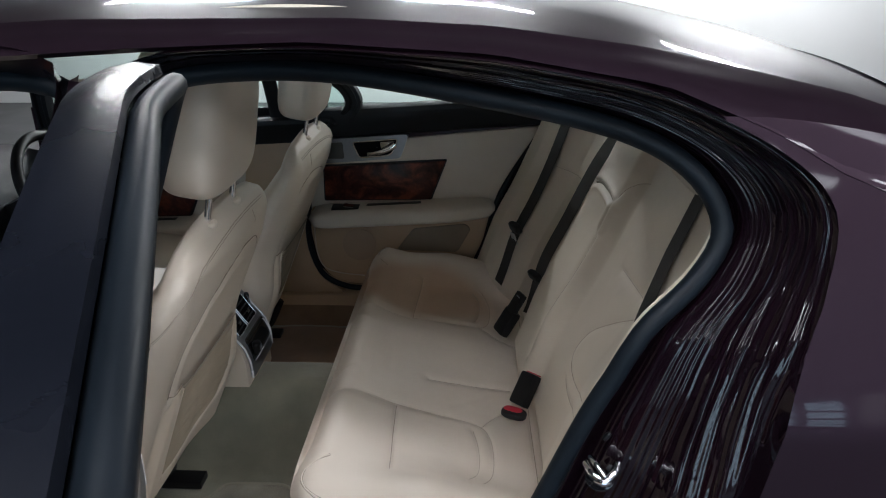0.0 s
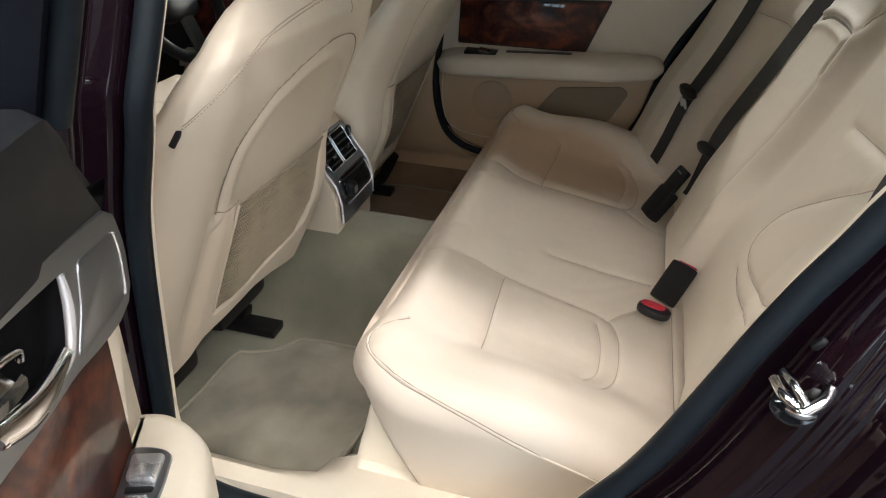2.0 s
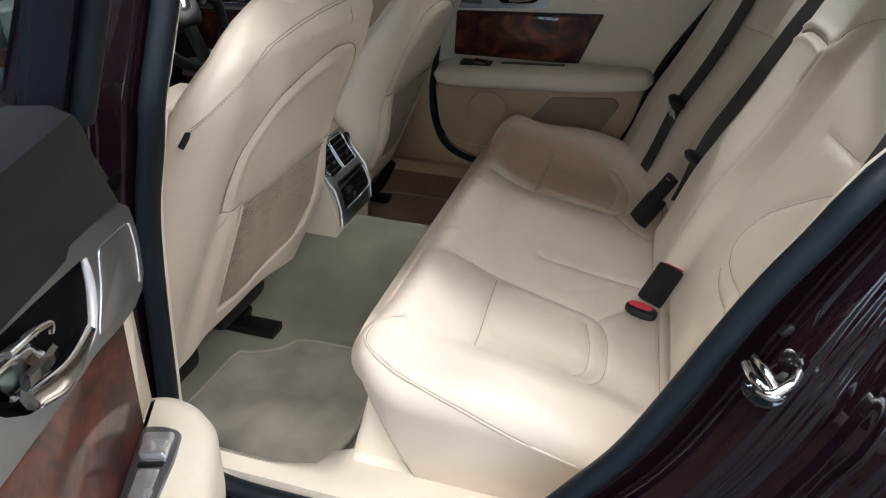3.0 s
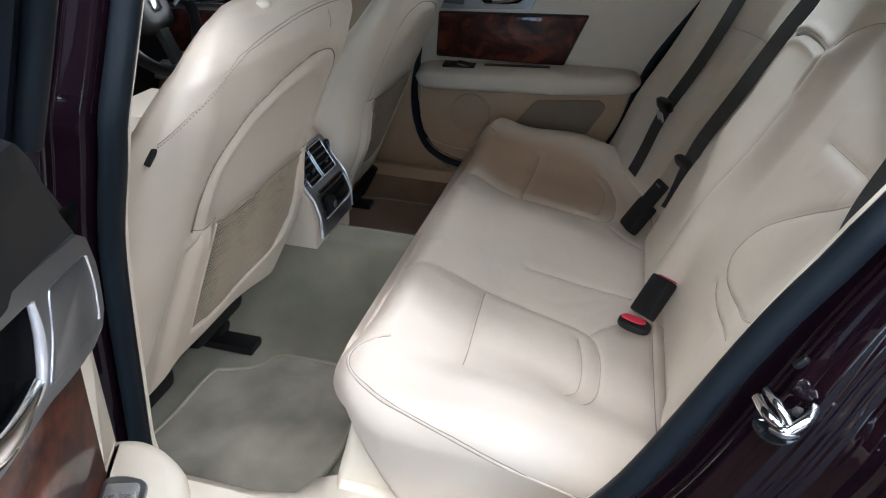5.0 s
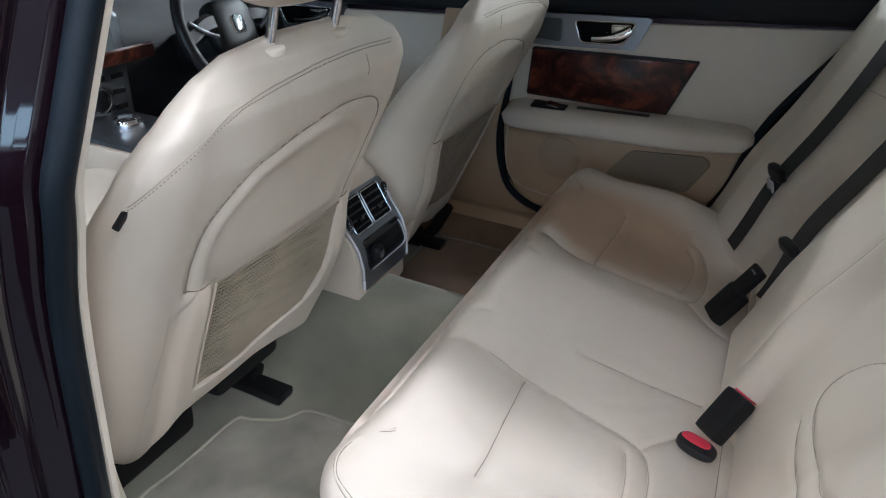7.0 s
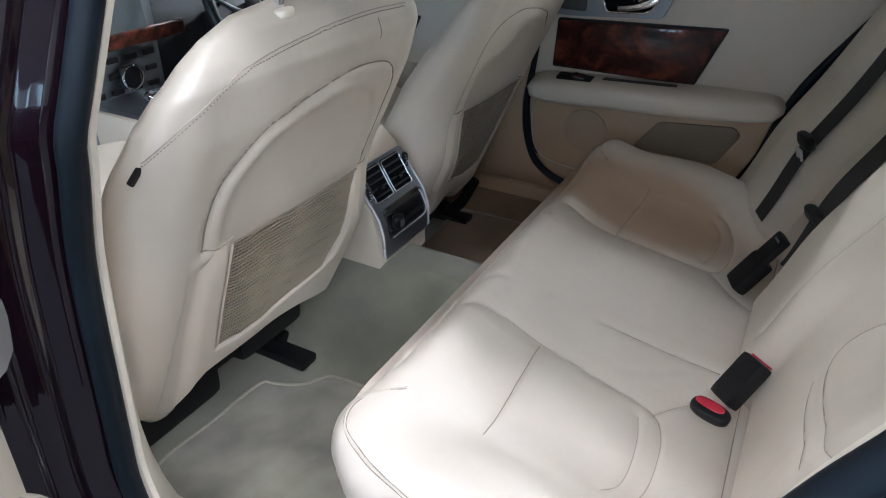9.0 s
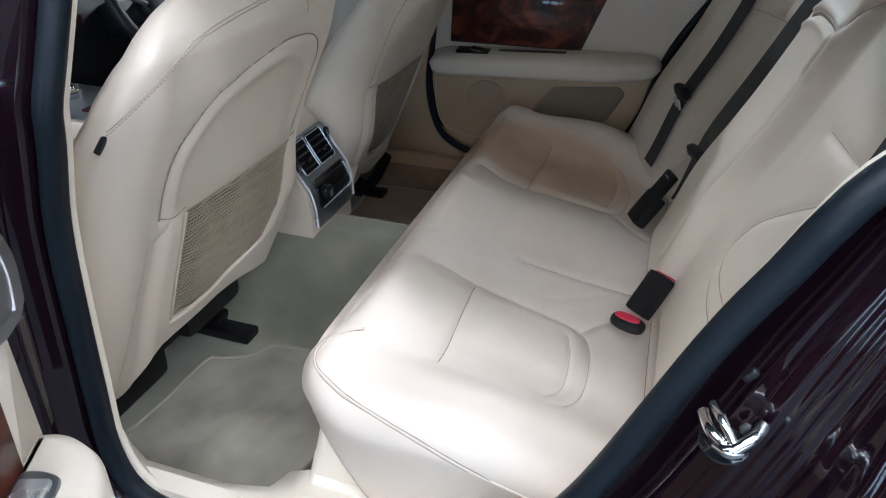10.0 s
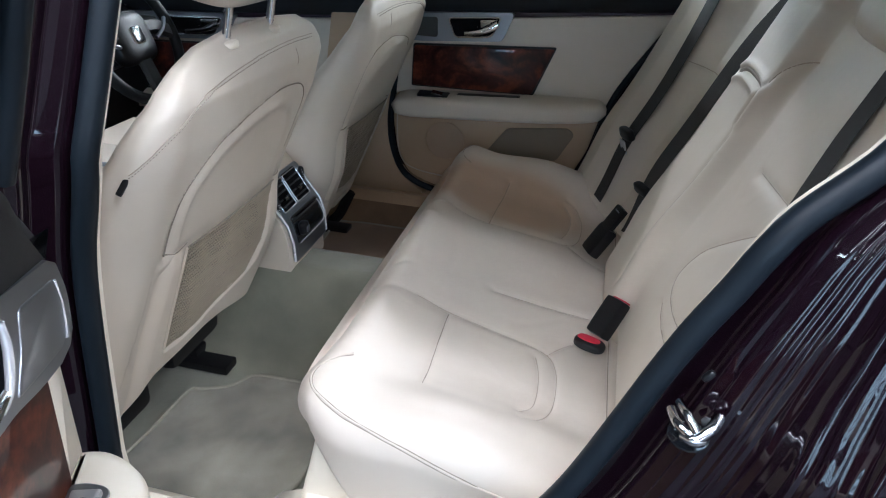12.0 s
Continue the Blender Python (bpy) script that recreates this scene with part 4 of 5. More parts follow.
    part("rim", tube(np.array([at_back(y, z, 0.0065) for y, z in around]), 0.0022, 8, up=(1, 0, 0.3)), TRIM, pocket)
    # cushion of the front seat and its base
    part("cushion", puff((-0.48, yc, 0.60 + dz), (0.30, 0.27, 0.10), 0.4, 0.35, 26, 60, pose(0, 0, 0, 0, 8, 0)), LEATHER, seat)
    # the last, outboard block is added as the dark shade below the seat
    part("seat_base", join(block((-0.48, yc, 0.43), (0.36, 0.36, 0.14), 0.02), block((-0.318, yc + 0.115 * inb, 0.452), (0.16, 0.19, 0.115), 0.02), block((-0.40, yc - 0.10 * inb, 0.36), (0.20, 0.22, 0.11), 0.02)), BLACK, seat, "black metal seat base with a dark block for shade")
    for sg in (-1, 1):
        part("seat_rail", join(block((-0.50 if sg > 0 else -0.56, yc + sg * 0.185, 0.325), (0.44 if sg > 0 else 0.32, 0.045, 0.035), 0.006), block((-0.262 if sg > 0 else -0.50, yc + sg * 0.165, 0.316), (0.14, 0.050, 0.020), 0.003)), BLACK, seat, "black steel seat rail")
    if not tab:
        part("seat_strut", tube(curve([(-0.275, yc + 0.20, 0.315), (-0.245, yc + 0.215, 0.345), (-0.205, yc + 0.222, 0.43)], 12), up=(0, 1, 0), prof=flat_section(0.035, 0.02)), BLACK, seat, "black plastic strut")
    # head restraint on two posts
    for sg in (-1, 1):
        yp = yc + sg * 0.0715
        part("post", tube(np.array([(0.014 + 0.03 * k, yp, 1.125 + dz + 0.14 * k) for k in np.linspace(0, 1, 6) * 0.9]), 0.0065, 12, up=(0, 1, 0)), CHROME, seat, "chrome head restraint post")
        part("collar", puff((0.014, yp, 1.128 + dz), (0.019, 0.022, 0.007), 0.5, 0.9, 12, 24), CREAM, seat, "cream plastic post collar")
    part("head_restraint", puff((0.022, yc, 1.308 + dz), (0.062, 0.150, 0.125), 0.45, 0.55, 40, 60, pose(0, 0, 0, 0, 10, 0)), LEATHER, seat, "padded beige leather head restraint")
    return seat


front_seat(-0.395, 0.0, "beige leather front seat with net pocket on its back", True)
front_seat(0.40, -0.02, "beige leather driver's seat behind the steering wheel", False)

# ---- doors ----
def cup_rings(outline, opening, n=90):
    """Both outlines as loops of n points at the same bearings from the opening's middle."""
    c = np.mean(opening, axis=0)
    loops = []
    for poly in (outline, opening):
        p = np.array(poly, float) - c
        e = np.roll(p, -1, 0) - p
        row = []
        for a in np.linspace(0, 2 * math.pi, n, endpoint=False):
            d = np.array((math.cos(a), math.sin(a)))
            den = d[0] * e[:, 1] - d[1] * e[:, 0]
            den = np.where(np.abs(den) < 1e-12, 1e-12, den)
            t = (p[:, 0] * e[:, 1] - p[:, 1] * e[:, 0]) / den
            u = (p[:, 0] * d[1] - p[:, 1] * d[0]) / den
            ok = (u >= -1e-6) & (u <= 1 + 1e-6) & (t > 0)
            row.append(tuple(c + d * (t[ok].min() if ok.any() else 0.05)))
        loops.append(row)
    return loops


def door(name, label, m, near):
    """A rear door as it stands on the far side, inner face towards -y; m lays it into the world."""
    face = lambda y0: (lambda u, v, w: (u, y0 - w, v))
    shell = rounded([(-0.035, 1.10), (0.80, 1.155), (0.835, 1.13), (0.745, 1.03), (0.60, 0.80), (0.555, 0.62), (0.515, 0.53), (0.44, 0.46), (0.2, 0.43), (0.05, 0.43), (-0.05, 0.47), (-0.09, 0.55), (-0.104, 0.66), (-0.095, 0.80)], 0.03)
    if near:
        shell = rounded([(-0.035, 1.10), (0.80, 1.155), (0.835, 1.13), (0.745, 1.03), (0.60, 0.80), (0.555, 0.62), (0.515, 0.53), (0.44, 0.46), (0.2, 0.43), (0.05, 0.43), (-0.02, 0.47), (-0.044, 0.55), (-0.052, 0.66), (-0.052, 0.885), (-0.080, 0.91), (-0.085, 1.0)], 0.02)
    leaf = part(name, mapped(prism(shell, 0.10, 0.01, lambda u, v, w: (u, 0.765 + w, v)), m), PAINT, car, label)

    def put(name, geo, material, label="", sharp=42):
        return part(name, mapped(geo, m), material, leaf, label, sharp)

    low = rounded([(-0.09, 0.755), (0.582, 0.765), (0.548, 0.62), (0.505, 0.53), (0.43, 0.465), (0.2, 0.44), (0.05, 0.44), (-0.04, 0.475), (-0.08, 0.55), (-0.096, 0.66)], 0.03)
    if near:
        low = [(max(u, -0.050), v) for u, v in low]
    put("lower_panel", prism(low, 0.024, 0.006, face(0.767)), SHADED_TRIM, "beige door lining")
    e0 = -0.050 if near else -0.09
    pad = rounded([(e0, 0.74), (e0 + (0.0 if near else 0.02), 0.985), (0.29, 1.012), (0.752, 1.054), (0.748, 1.035), (0.605, 0.81), (0.59, 0.74)], 0.012)
    put("upper_panel", prism(pad, 0.018, 0.006, face(0.767)), CREAM if near else LEATHER, "beige leather upper lining")
    dark = rounded([(-0.082, 0.998), (-0.068, 1.03), (-0.05, 1.115), (0.81, 1.165), (0.83, 1.135), (0.755, 1.056), (0.29, 1.024)], 0.012)
    if near:
        dark = rounded([(-0.098, 0.996), (-0.092, 1.018), (-0.060, 1.060), (-0.021, 1.099), (0.03, 1.135), (0.81, 1.175), (0.83, 1.145), (0.755, 1.094), (0.29, 1.070), (0.037, 1.027), (-0.078, 1.002)], 0.014)
    put("sill_trim", prism(dark, 0.064 if near else 0.058, 0.026, lambda u, v, w: (u, 0.80 - w - 0.3 * max(0, v - 1.06), v)), CHARCOAL, "dark soft trim below the window")
    # armrest
    rows = []
    for k in np.linspace(0, 1, 40):
        x = -0.088 + 0.68 * k
        e = min(1.0, (1 - abs(2 * k - 1) ** 14 + 1e-6)) ** 0.5
        e = max(e, 0.06)
        out = 0.072 * (1 - 0.35 * float(step(0.75, 1.0, k)))
        zc, zh = 0.726 + 0.038 * k, 0.034 * (1 - 0.15 * float(step(0.6, 1, k)))
        rows.append([(x, 0.728 - out * (math.copysign(abs(math.cos(a)) ** 0.6, math.cos(a))) * (0.4 + 0.6 * e), zc + zh * e * math.copysign(abs(math.sin(a)) ** 0.5, math.sin(a)) + 0.014 * (0.5 - 0.5 * math.cos(a)) * (math.sin(a) > 0) - 0.006) for a in np.linspace(0, 2 * math.pi, 36, endpoint=False)])
    if near:
        slab_ = [(-0.050, 0.750), (-0.050, 0.712), (-0.028, 0.680), (0.002, 0.660), (0.050, 0.652), (0.48, 0.645), (0.555, 0.700), (0.56, 0.750)]
        put("armrest", prism(rounded(slab_, 0.03, 7), 0.085, 0.020, lambda u, v, w: (u, v, 0.690 + w)), CREAM, "padded cream armrest", 60)
    else:
        put("armrest", loft(rows), LEATHER, "padded beige armrest")
    if near:
        put("lining_edge", prism(rounded([(-0.050, 0.745), (-0.050, 0.905), (0.004, 0.914), (0.012, 0.745)], 0.006), 0.030, 0.006, face(0.767)), CREAM, "cream edge of the door lining")
    # wood inlay
    w = [(-0.003, 0.911), (0.225, 0.953), (0.42, 0.985), (0.37, 0.75), (0.006, 0.750)] if near else [(-0.026, 0.908), (0.415, 0.931), (0.356, 0.788), (-0.030, 0.783)]
    w_rim = [(u + 0.005 * (1 if u > 0.1 else -1), v + 0.005 * (1 if v > 0.85 else -1)) for u, v in w]
    put("inlay_rim", prism(rounded(w_rim, 0.008), 0.016, 0.003, face(0.757)), BLACK, "dark rim of the wood inlay")
    put("wood_inlay", prism(rounded(w, 0.008), 0.024 if near else 0.021, 0.003, face(0.757)), WOOD, "glossy reddish burl wood inlay")
    # silver plate with the pull
    if near:
        plate = [(-0.094, 0.953), (-0.078, 1.002), (0.037, 1.026), (0.28, 1.068), (0.28, 0.964), (0.225, 0.954), (0.147, 0.937), (0.08, 0.927), (0.013, 0.907), (-0.056, 0.893), (-0.085, 0.903)]
        inner_p = [(-0.063, 0.918), (-0.069, 0.950), (-0.064, 0.984), (0.027, 1.003), (0.043, 0.965), (0.072, 0.935), (0.010, 0.922), (-0.046, 0.911)]
        rec = [(0.056, 1.010), (0.11, 1.021), (0.16, 1.031), (0.235, 1.045), (0.245, 1.0), (0.205, 0.968), (0.153, 0.955), (0.099, 0.943), (0.080, 0.960), (0.066, 0.985)]
    else:
        plate = [(-0.098, 0.945), (-0.095, 0.985), (-0.072, 1.004), (0.285, 1.028), (0.252, 0.941), (-0.028, 0.921), (-0.075, 0.925)]
        inner_p = [(-0.080, 0.940), (-0.078, 0.978), (-0.062, 0.993), (0.048, 1.000), (0.050, 0.938)]
        rec = [(0.082, 0.999), (0.245, 1.011), (0.222, 0.960), (0.205, 0.951), (0.105, 0.944)]
    rec = rounded(rec, 0.012)
    around, hole = cup_rings(rounded(plate, 0.012), rec)
    base, top = 0.757, 0.731 if near else 0.734
    plate_rings = [[(u, base, v) for u, v in around], [(u, top + 0.003, v) for u, v in around], [(u * 0.985 + 0.015 * hu, top, v * 0.985 + 0.015 * hv) for (u, v), (hu, hv) in zip(around, hole)], [(u, top, v) for u, v in hole]]
    put("handle_plate", loft(plate_rings, False), SILVER, "satin silver plate round the door handle")
    put("plate_inset", prism(rounded(inner_p, 0.010), 0.0285 if near else 0.026, 0.004, face(0.757)), SILVER if near else MESH_GREY, "" if near else "dark grey mesh inset")
    mid = np.mean(hole, axis=0)
    cup = [[(u, top + 0.001, v) for u, v in hole]] + [[(mid[0] + (u - mid[0]) * k, y, mid[1] + (v - mid[1]) * k) for u, v in hole] for k, y in ((0.97, top + 0.008), (0.90, top + 0.0125), (0.5, top + 0.013), (0.02, top + 0.013))]
    put("recess", loft(cup, False), DEEP_BLACK, "handle recess with its shade painted black")
    if near:
        bez = curve([(0.060, 0.731, 1.010), (0.066, 0.729, 0.983), (0.082, 0.729, 0.954), (0.099, 0.731, 0.944)], 24)
        put("bezel", tube(bez, 0.0042, 10, up=(0, 1, 0), scale=[0.5 + 0.6 * math.sin(math.pi * (0.12 + 0.8 * k / 23)) for k in range(24)]), BRIGHT, "bright bezel")
        edge_ = curve([(-0.058, 0.7295, 0.915), (-0.0655, 0.7295, 0.950), (-0.061, 0.7295, 0.981)], 14)
        put("inset_edge", tube(edge_, 0.0022, 8, up=(0, 1, 0)), BRIGHT, "bright edge of the inset")
        lev = []
        for x, zc, hw, y in curve([(0.092, 0.961, 0.004, 0.729), (0.125, 0.964, 0.007, 0.725), (0.160, 0.971, 0.010, 0.721), (0.192, 0.982, 0.012, 0.719), (0.224, 0.996, 0.011, 0.721)], 26):
            lev.append([(x + 0.25 * hw * a, y - 0.005 * b, zc + hw * a) for a, b in ((-1, 0), (-0.85, 1), (-0.3, 1.3), (0.3, 0.9), (0.85, 0.5), (1, 0), (0.85, -0.8), (0, -1), (-0.85, -0.8))])
        lever = put("door_handle", loft(lev), CHROME, "chrome door handle lever", 60)
        scoop = []
        for x, z0_, z1_, y in curve([(0.158, 0.984, 1.008, 0.733), (0.172, 0.984, 1.020, 0.728), (0.200, 0.990, 1.031, 0.725), (0.232, 1.002, 1.040, 0.725)], 16):
            scoop.append([(x, y - 0.010 * math.cos(math.pi * (k - 0.5)) ** 0.5 * 0.4 + 0.012 * math.sin(math.pi * k), z0_ + (z1_ - z0_) * k) for k in np.linspace(0, 1, 9)] + [(x, y + 0.018, z1_ - 0.002), (x, y + 0.018, z0_ + 0.002)])
        put("handle_scoop", loft(scoop), CHROME, "shaded hollow of the lever", 60)
        put("handle_rim", tube(curve([(0.157, 0.727, 1.004), (0.166, 0.722, 1.017), (0.196, 0.718, 1.031), (0.235, 0.718, 1.041)], 18), 0.0028, 10, up=(0, 1, 0)), CHROME, "chrome upper edge of the lever")
        put("handle_groove", tube(curve([(0.172, 0.722, 0.996), (0.200, 0.717, 1.006), (0.232, 0.715, 1.017)], 12), up=(0, 1, 0), prof=flat_section(0.013, 0.006)), BLACK_GLASS, "dark groove in the lever")
    else:
        rim = np.array([(x, 0.7335, z) for x, z in rec])
        put("bezel", tube(np.concatenate([rim, rim[:1]]), 0.0028, 8, up=(0, 1, 0)), CHROME, "bright bezel")
        lev = np.array([(x, y, z) for x, y, z in curve([(0.236, 0.728, 0.992), (0.215, 0.724, 0.978), (0.190, 0.722, 0.968), (0.160, 0.724, 0.961), (0.135, 0.728, 0.958)], 24)])
        put("door_handle", tube(lev, up=(0, 1, 0), prof=[(0.0085 * a, 0.0045 * b) for a, b in circle(12)], scale=[1.3 - 0.6 * (k / 23) for k in range(24)]), CHROME, "chrome door handle lever")
        put("lock_cap", prism(rounded([(0.180, 1.001), (0.237, 1.006), (0.222, 0.978), (0.184, 0.974)], 0.006), 0.029, 0.005, face(0.757)), CHROME, "chrome pivot block")
    # window switch, pull cup, grille, speaker
    zt = 0.766
    if near:
        lie = lambda z0: (lambda u, v, w: (u, v, z0 + w))
        put("window_switch", prism(rounded([(0.012, 0.734), (0.012, 0.714), (0.022, 0.690), (0.064, 0.691), (0.130, 0.700), (0.134, 0.734)], 0.012), 0.009, 0.004, lie(0.770)), SILVER, "silver window switch plate")
        put("rocker", prism(rounded([(0.026, 0.728), (0.029, 0.696), (0.066, 0.698), (0.063, 0.725)], 0.005), 0.013, 0.003, lambda u, v, w: (u, v, 0.771 + w + 0.16 * (u - 0.026))), SATIN, "bright rocker")
        put("rocker_gap", prism(rounded([(0.065, 0.725), (0.067, 0.699), (0.074, 0.700), (0.073, 0.725)], 0.002), 0.0105, 0.001, lie(0.770)), BLACK, "dark rocker well")
        put("rocker", prism(rounded([(0.074, 0.724), (0.076, 0.701), (0.118, 0.704), (0.118, 0.725)], 0.005), 0.011, 0.003, lambda u, v, w: (u, v, 0.770 + w + 0.05 * (u - 0.074))), SATIN, "bright rocker")
    else:
        put("window_switch", block((0.050, 0.702, zt), (0.100, 0.040, 0.010), 0.004, pose(0, 0, 0, 8, 0, 0)), BLACK, "dark window switch plate")
        put("rocker", block((0.062, 0.700, zt + 0.006), (0.036, 0.026, 0.008), 0.003, pose(0, 0, 0, 8, 8, 0)), CHROME, "bright rocker")
    put("pull_cup", block((0.225, 0.716, zt + 0.008), (0.20, 0.026, 0.010), 0.004, pose(0, 0, 0, 0, -3.2, 0)), BLACK, "dark pull slot in the armrest")
    gr = rounded([(0.225, 0.585), (0.290, 0.672), (0.485, 0.692), (0.505, 0.672), (0.455, 0.578)], 0.015)
    put("speaker_grille", prism(gr, 0.007, 0.004, face(0.745)), PERF, "tan cloth speaker grille")
    put("speaker_cover", prism([(0.085 + 0.064 * a, 0.605 + 0.064 * b) for a, b in circle(40)], 0.004, 0.003, face(0.744)), LEATHER_DARK, "round speaker cover in the lining")
    put("lining_seam", tube(curve([(-0.080, 0.742, 0.70), (-0.078, 0.742, 0.58), (-0.055, 0.742, 0.515), (0.0, 0.742, 0.49), (0.10, 0.742, 0.478)], 30), 0.0025, 6, up=(0, 1, 0)), TRIM, "raised seam in the lining")
    # window
    yo = lambda z: 0.80 - 0.35 * max(0, z - 1.05)
    loop = curve([(-0.035, 1.10), (-0.022, 1.20), (0.002, 1.32), (0.020, 1.43), (0.065, 1.472), (0.28, 1.466), (0.53, 1.420), (0.73, 1.352), (0.84, 1.290), (0.875, 1.215), (0.845, 1.15)], 70)
    sl = lambda x: 0.028 * float(step(0.04, 0.24, x)) if near else 0.0
    fr = np.array([(x, yo(z) - 0.008 + sl(x), z) for x, z in loop])
    put("window_frame", tube(fr, up=(0, 1, 0), prof=[(-0.026, 0.016), (-0.014, 0.022), (-0.010, 0.013), (0.003, 0.013), (0.008, 0.022), (0.020, 0.022), (0.024, 0.0), (0.020, -0.020), (0.011, -0.022), (0.007, -0.013), (-0.005, -0.013), (-0.010, -0.021), (-0.022, -0.020), (-0.028, 0.0)]), FRAME_BLACK if near else CHARCOAL, "dark window frame")
    if near:
        put("frame_seal", tube(np.array([(x, yo(z) - 0.040 + sl(x), z) for x, z in loop]), 0.012, 10, up=(0, 1, 0)), RUBBER, "rubber lip on the window frame")
    put("divider", tube(np.array([(0.648 - 0.02 * (z - 1.15), yo(z) - 0.005, z) for z in np.linspace(1.13, 1.39, 12)]), up=(0, 1, 0), prof=flat_section(0.040, 0.022)), CHARCOAL, "dark bar between the panes")
    main = [(-0.02, 1.10), (0.64, 1.14), (0.64, 1.372), (0.53, 1.395), (0.28, 1.425), (0.08, 1.42), (0.035, 1.39), (0.0, 1.25)]
    quarter = [(0.66, 1.14), (0.83, 1.155), (0.855, 1.21), (0.82, 1.285), (0.73, 1.342), (0.66, 1.365)]
    for nm, poly in (("window_pane", main), ("quarter_pane", quarter)):
        g = put(nm, loft([[(x, yo(z) + 0.003, z) for x, z in rounded(poly, 0.01)], [(x, yo(z) - 0.001, z) for x, z in rounded(poly, 0.01)]]), GLASS, "lightly green-tinted glass")
        g.visible_shadow = False


door("rear_door", "closed dark rear door lined in beige with wood inlay", Matrix.Identity(4), False)
HINGE, OPENED = (-0.18, -0.93), (-0.162, -0.908, 0.002)
swing = Matrix.Translation(OPENED) @ pose(0, 0, 0, 0, 0, -66) @ Matrix.Translation((-HINGE[0], -HINGE[1], 0))
door("open_rear_door", "wide open rear door with beige armrest and silver plate", swing @ Matrix.Diagonal((1, -1, 1, 1)), True)
door("front_door", "closed dark front door lined in beige", Matrix.Translation((-0.995, 0, -0.07)) @ Matrix.Diagonal((1.25, 1, 1, 1)), False)

# far side of the shell
part("far_side_shell", block((0.30, 0.868, 0.74), (2.9, 0.012, 0.72), 0.004), PAINT, car, "dark painted far body side")
part("far_roof_rail", mapped(grid(np.array(rail)), Matrix.Diagonal((1, -1, 1, 1))), PAINT, car, "dark side rail above the far doors")
part("far_quarter_panel", mapped(grid(np.array(qp)), Matrix.Diagonal((1, -1, 1, 1))), PAINT, car, "dark aubergine rear quarter panel")
fp = rounded([(-0.31, 0.40), (-0.34, 0.75), (-0.30, 1.04), (-0.075, 1.05), (-0.098, 0.80), (-0.118, 0.66), (-0.105, 0.56), (-0.06, 0.47), (0.03, 0.40)], 0.02)
part("far_pillar_trim", prism(fp, 0.03, 0.008, lambda u, v, w: (u, 0.775 - w, v)), SHADED_TRIM, car, "beige lower trim of the far pillar")
up = [[(x0 + 0.10 * k, 0.775 - 0.33 * 0.38 * k - d, 1.04 + 0.39 * k) for x0, d in ((-0.20, -0.03), (-0.19, 0.0), (-0.06, 0.0), (-0.05, -0.03))] for k in np.linspace(0, 1, 10)]
part("far_pillar", loft(up), CHARCOAL, car, "dark upper part of the far pillar")
gap = curve([(-0.062, 0.765, 1.03), (-0.09, 0.758, 0.80), (-0.108, 0.755, 0.66), (-0.096, 0.752, 0.555), (-0.055, 0.752, 0.47), (0.04, 0.752, 0.425), (0.2, 0.752, 0.42)], 60)
part("far_door_seal", tube(gap, 0.011, 10, up=(0, 1, 0)), RUBBER, car, "black rubber seal at the far door")
gap2 = curve([(0.80, 0.745, 1.12), (0.757, 0.745, 1.05), (0.612, 0.745, 0.81), (0.562, 0.745, 0.62), (0.52, 0.745, 0.52)], 40)
part("far_rear_seal", tube(gap2, 0.010, 10, up=(0, 1, 0)), RUBBER, car, "black rubber seal behind the far door")
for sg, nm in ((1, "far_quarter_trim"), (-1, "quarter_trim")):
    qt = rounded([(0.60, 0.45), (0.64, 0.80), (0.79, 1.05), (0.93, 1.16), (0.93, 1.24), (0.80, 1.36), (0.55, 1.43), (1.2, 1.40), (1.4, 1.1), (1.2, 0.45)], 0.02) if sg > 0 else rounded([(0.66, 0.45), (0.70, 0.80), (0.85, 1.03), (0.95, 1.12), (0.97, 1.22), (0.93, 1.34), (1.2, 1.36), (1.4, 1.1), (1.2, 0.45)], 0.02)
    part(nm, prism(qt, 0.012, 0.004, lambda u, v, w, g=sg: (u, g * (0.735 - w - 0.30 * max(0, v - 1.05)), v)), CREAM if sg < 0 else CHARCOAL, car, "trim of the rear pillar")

# the rest of the body, to close the car
def end_body(x0, x1, z0, z1, drop):
    rows = []
    for k in np.linspace(0, 1, 24):
        x, zt = x0 + (x1 - x0) * k, z0 + (z1 - z0) * k - drop * k ** 6
        w = 0.90 - 0.16 * k ** 4
        rows.append([(x, -w, 0.28), (x, -w - 0.012, 0.50), (x, -w, min(0.72, zt - 0.10)), (x, -w + 0.05, zt - 0.035)] + [(x, 0.84 * w * q, zt + 0.03 * (1 - q * q)) for q in np.linspace(-1, 1, 13)]
                    + [(x, w - 0.05, zt - 0.035), (x, w, min(0.72, zt - 0.10)), (x, w + 0.012, 0.50), (x, w, 0.28)])
    return loft(rows)


part("bonnet", end_body(-1.47, -2.75, 0.99, 0.80, 0.22), PAINT, car, "dark glossy front body with bonnet", 60)
part("boot", end_body(1.72, 2.42, 1.10, 1.02, 0.20), PAINT, car, "dark glossy tail with boot lid", 60)
shield = np.array([[(-1.50 + 0.42 * k, 0.66 * q * (1 - 0.10 * k), 1.005 + 0.385 * k + 0.03 * (1 - q * q)) for q in np.linspace(-1, 1, 15)] for k in np.linspace(0, 1, 12)])
pane = part("windscreen", grid(shield), GLASS, car, "clear windscreen")
pane.visible_shadow = False

# ---- rear centre console with vents ----
con = thing("rear_console", "beige console end with silver vent panel between the seats", "console", (-0.12, 0, 0.48))


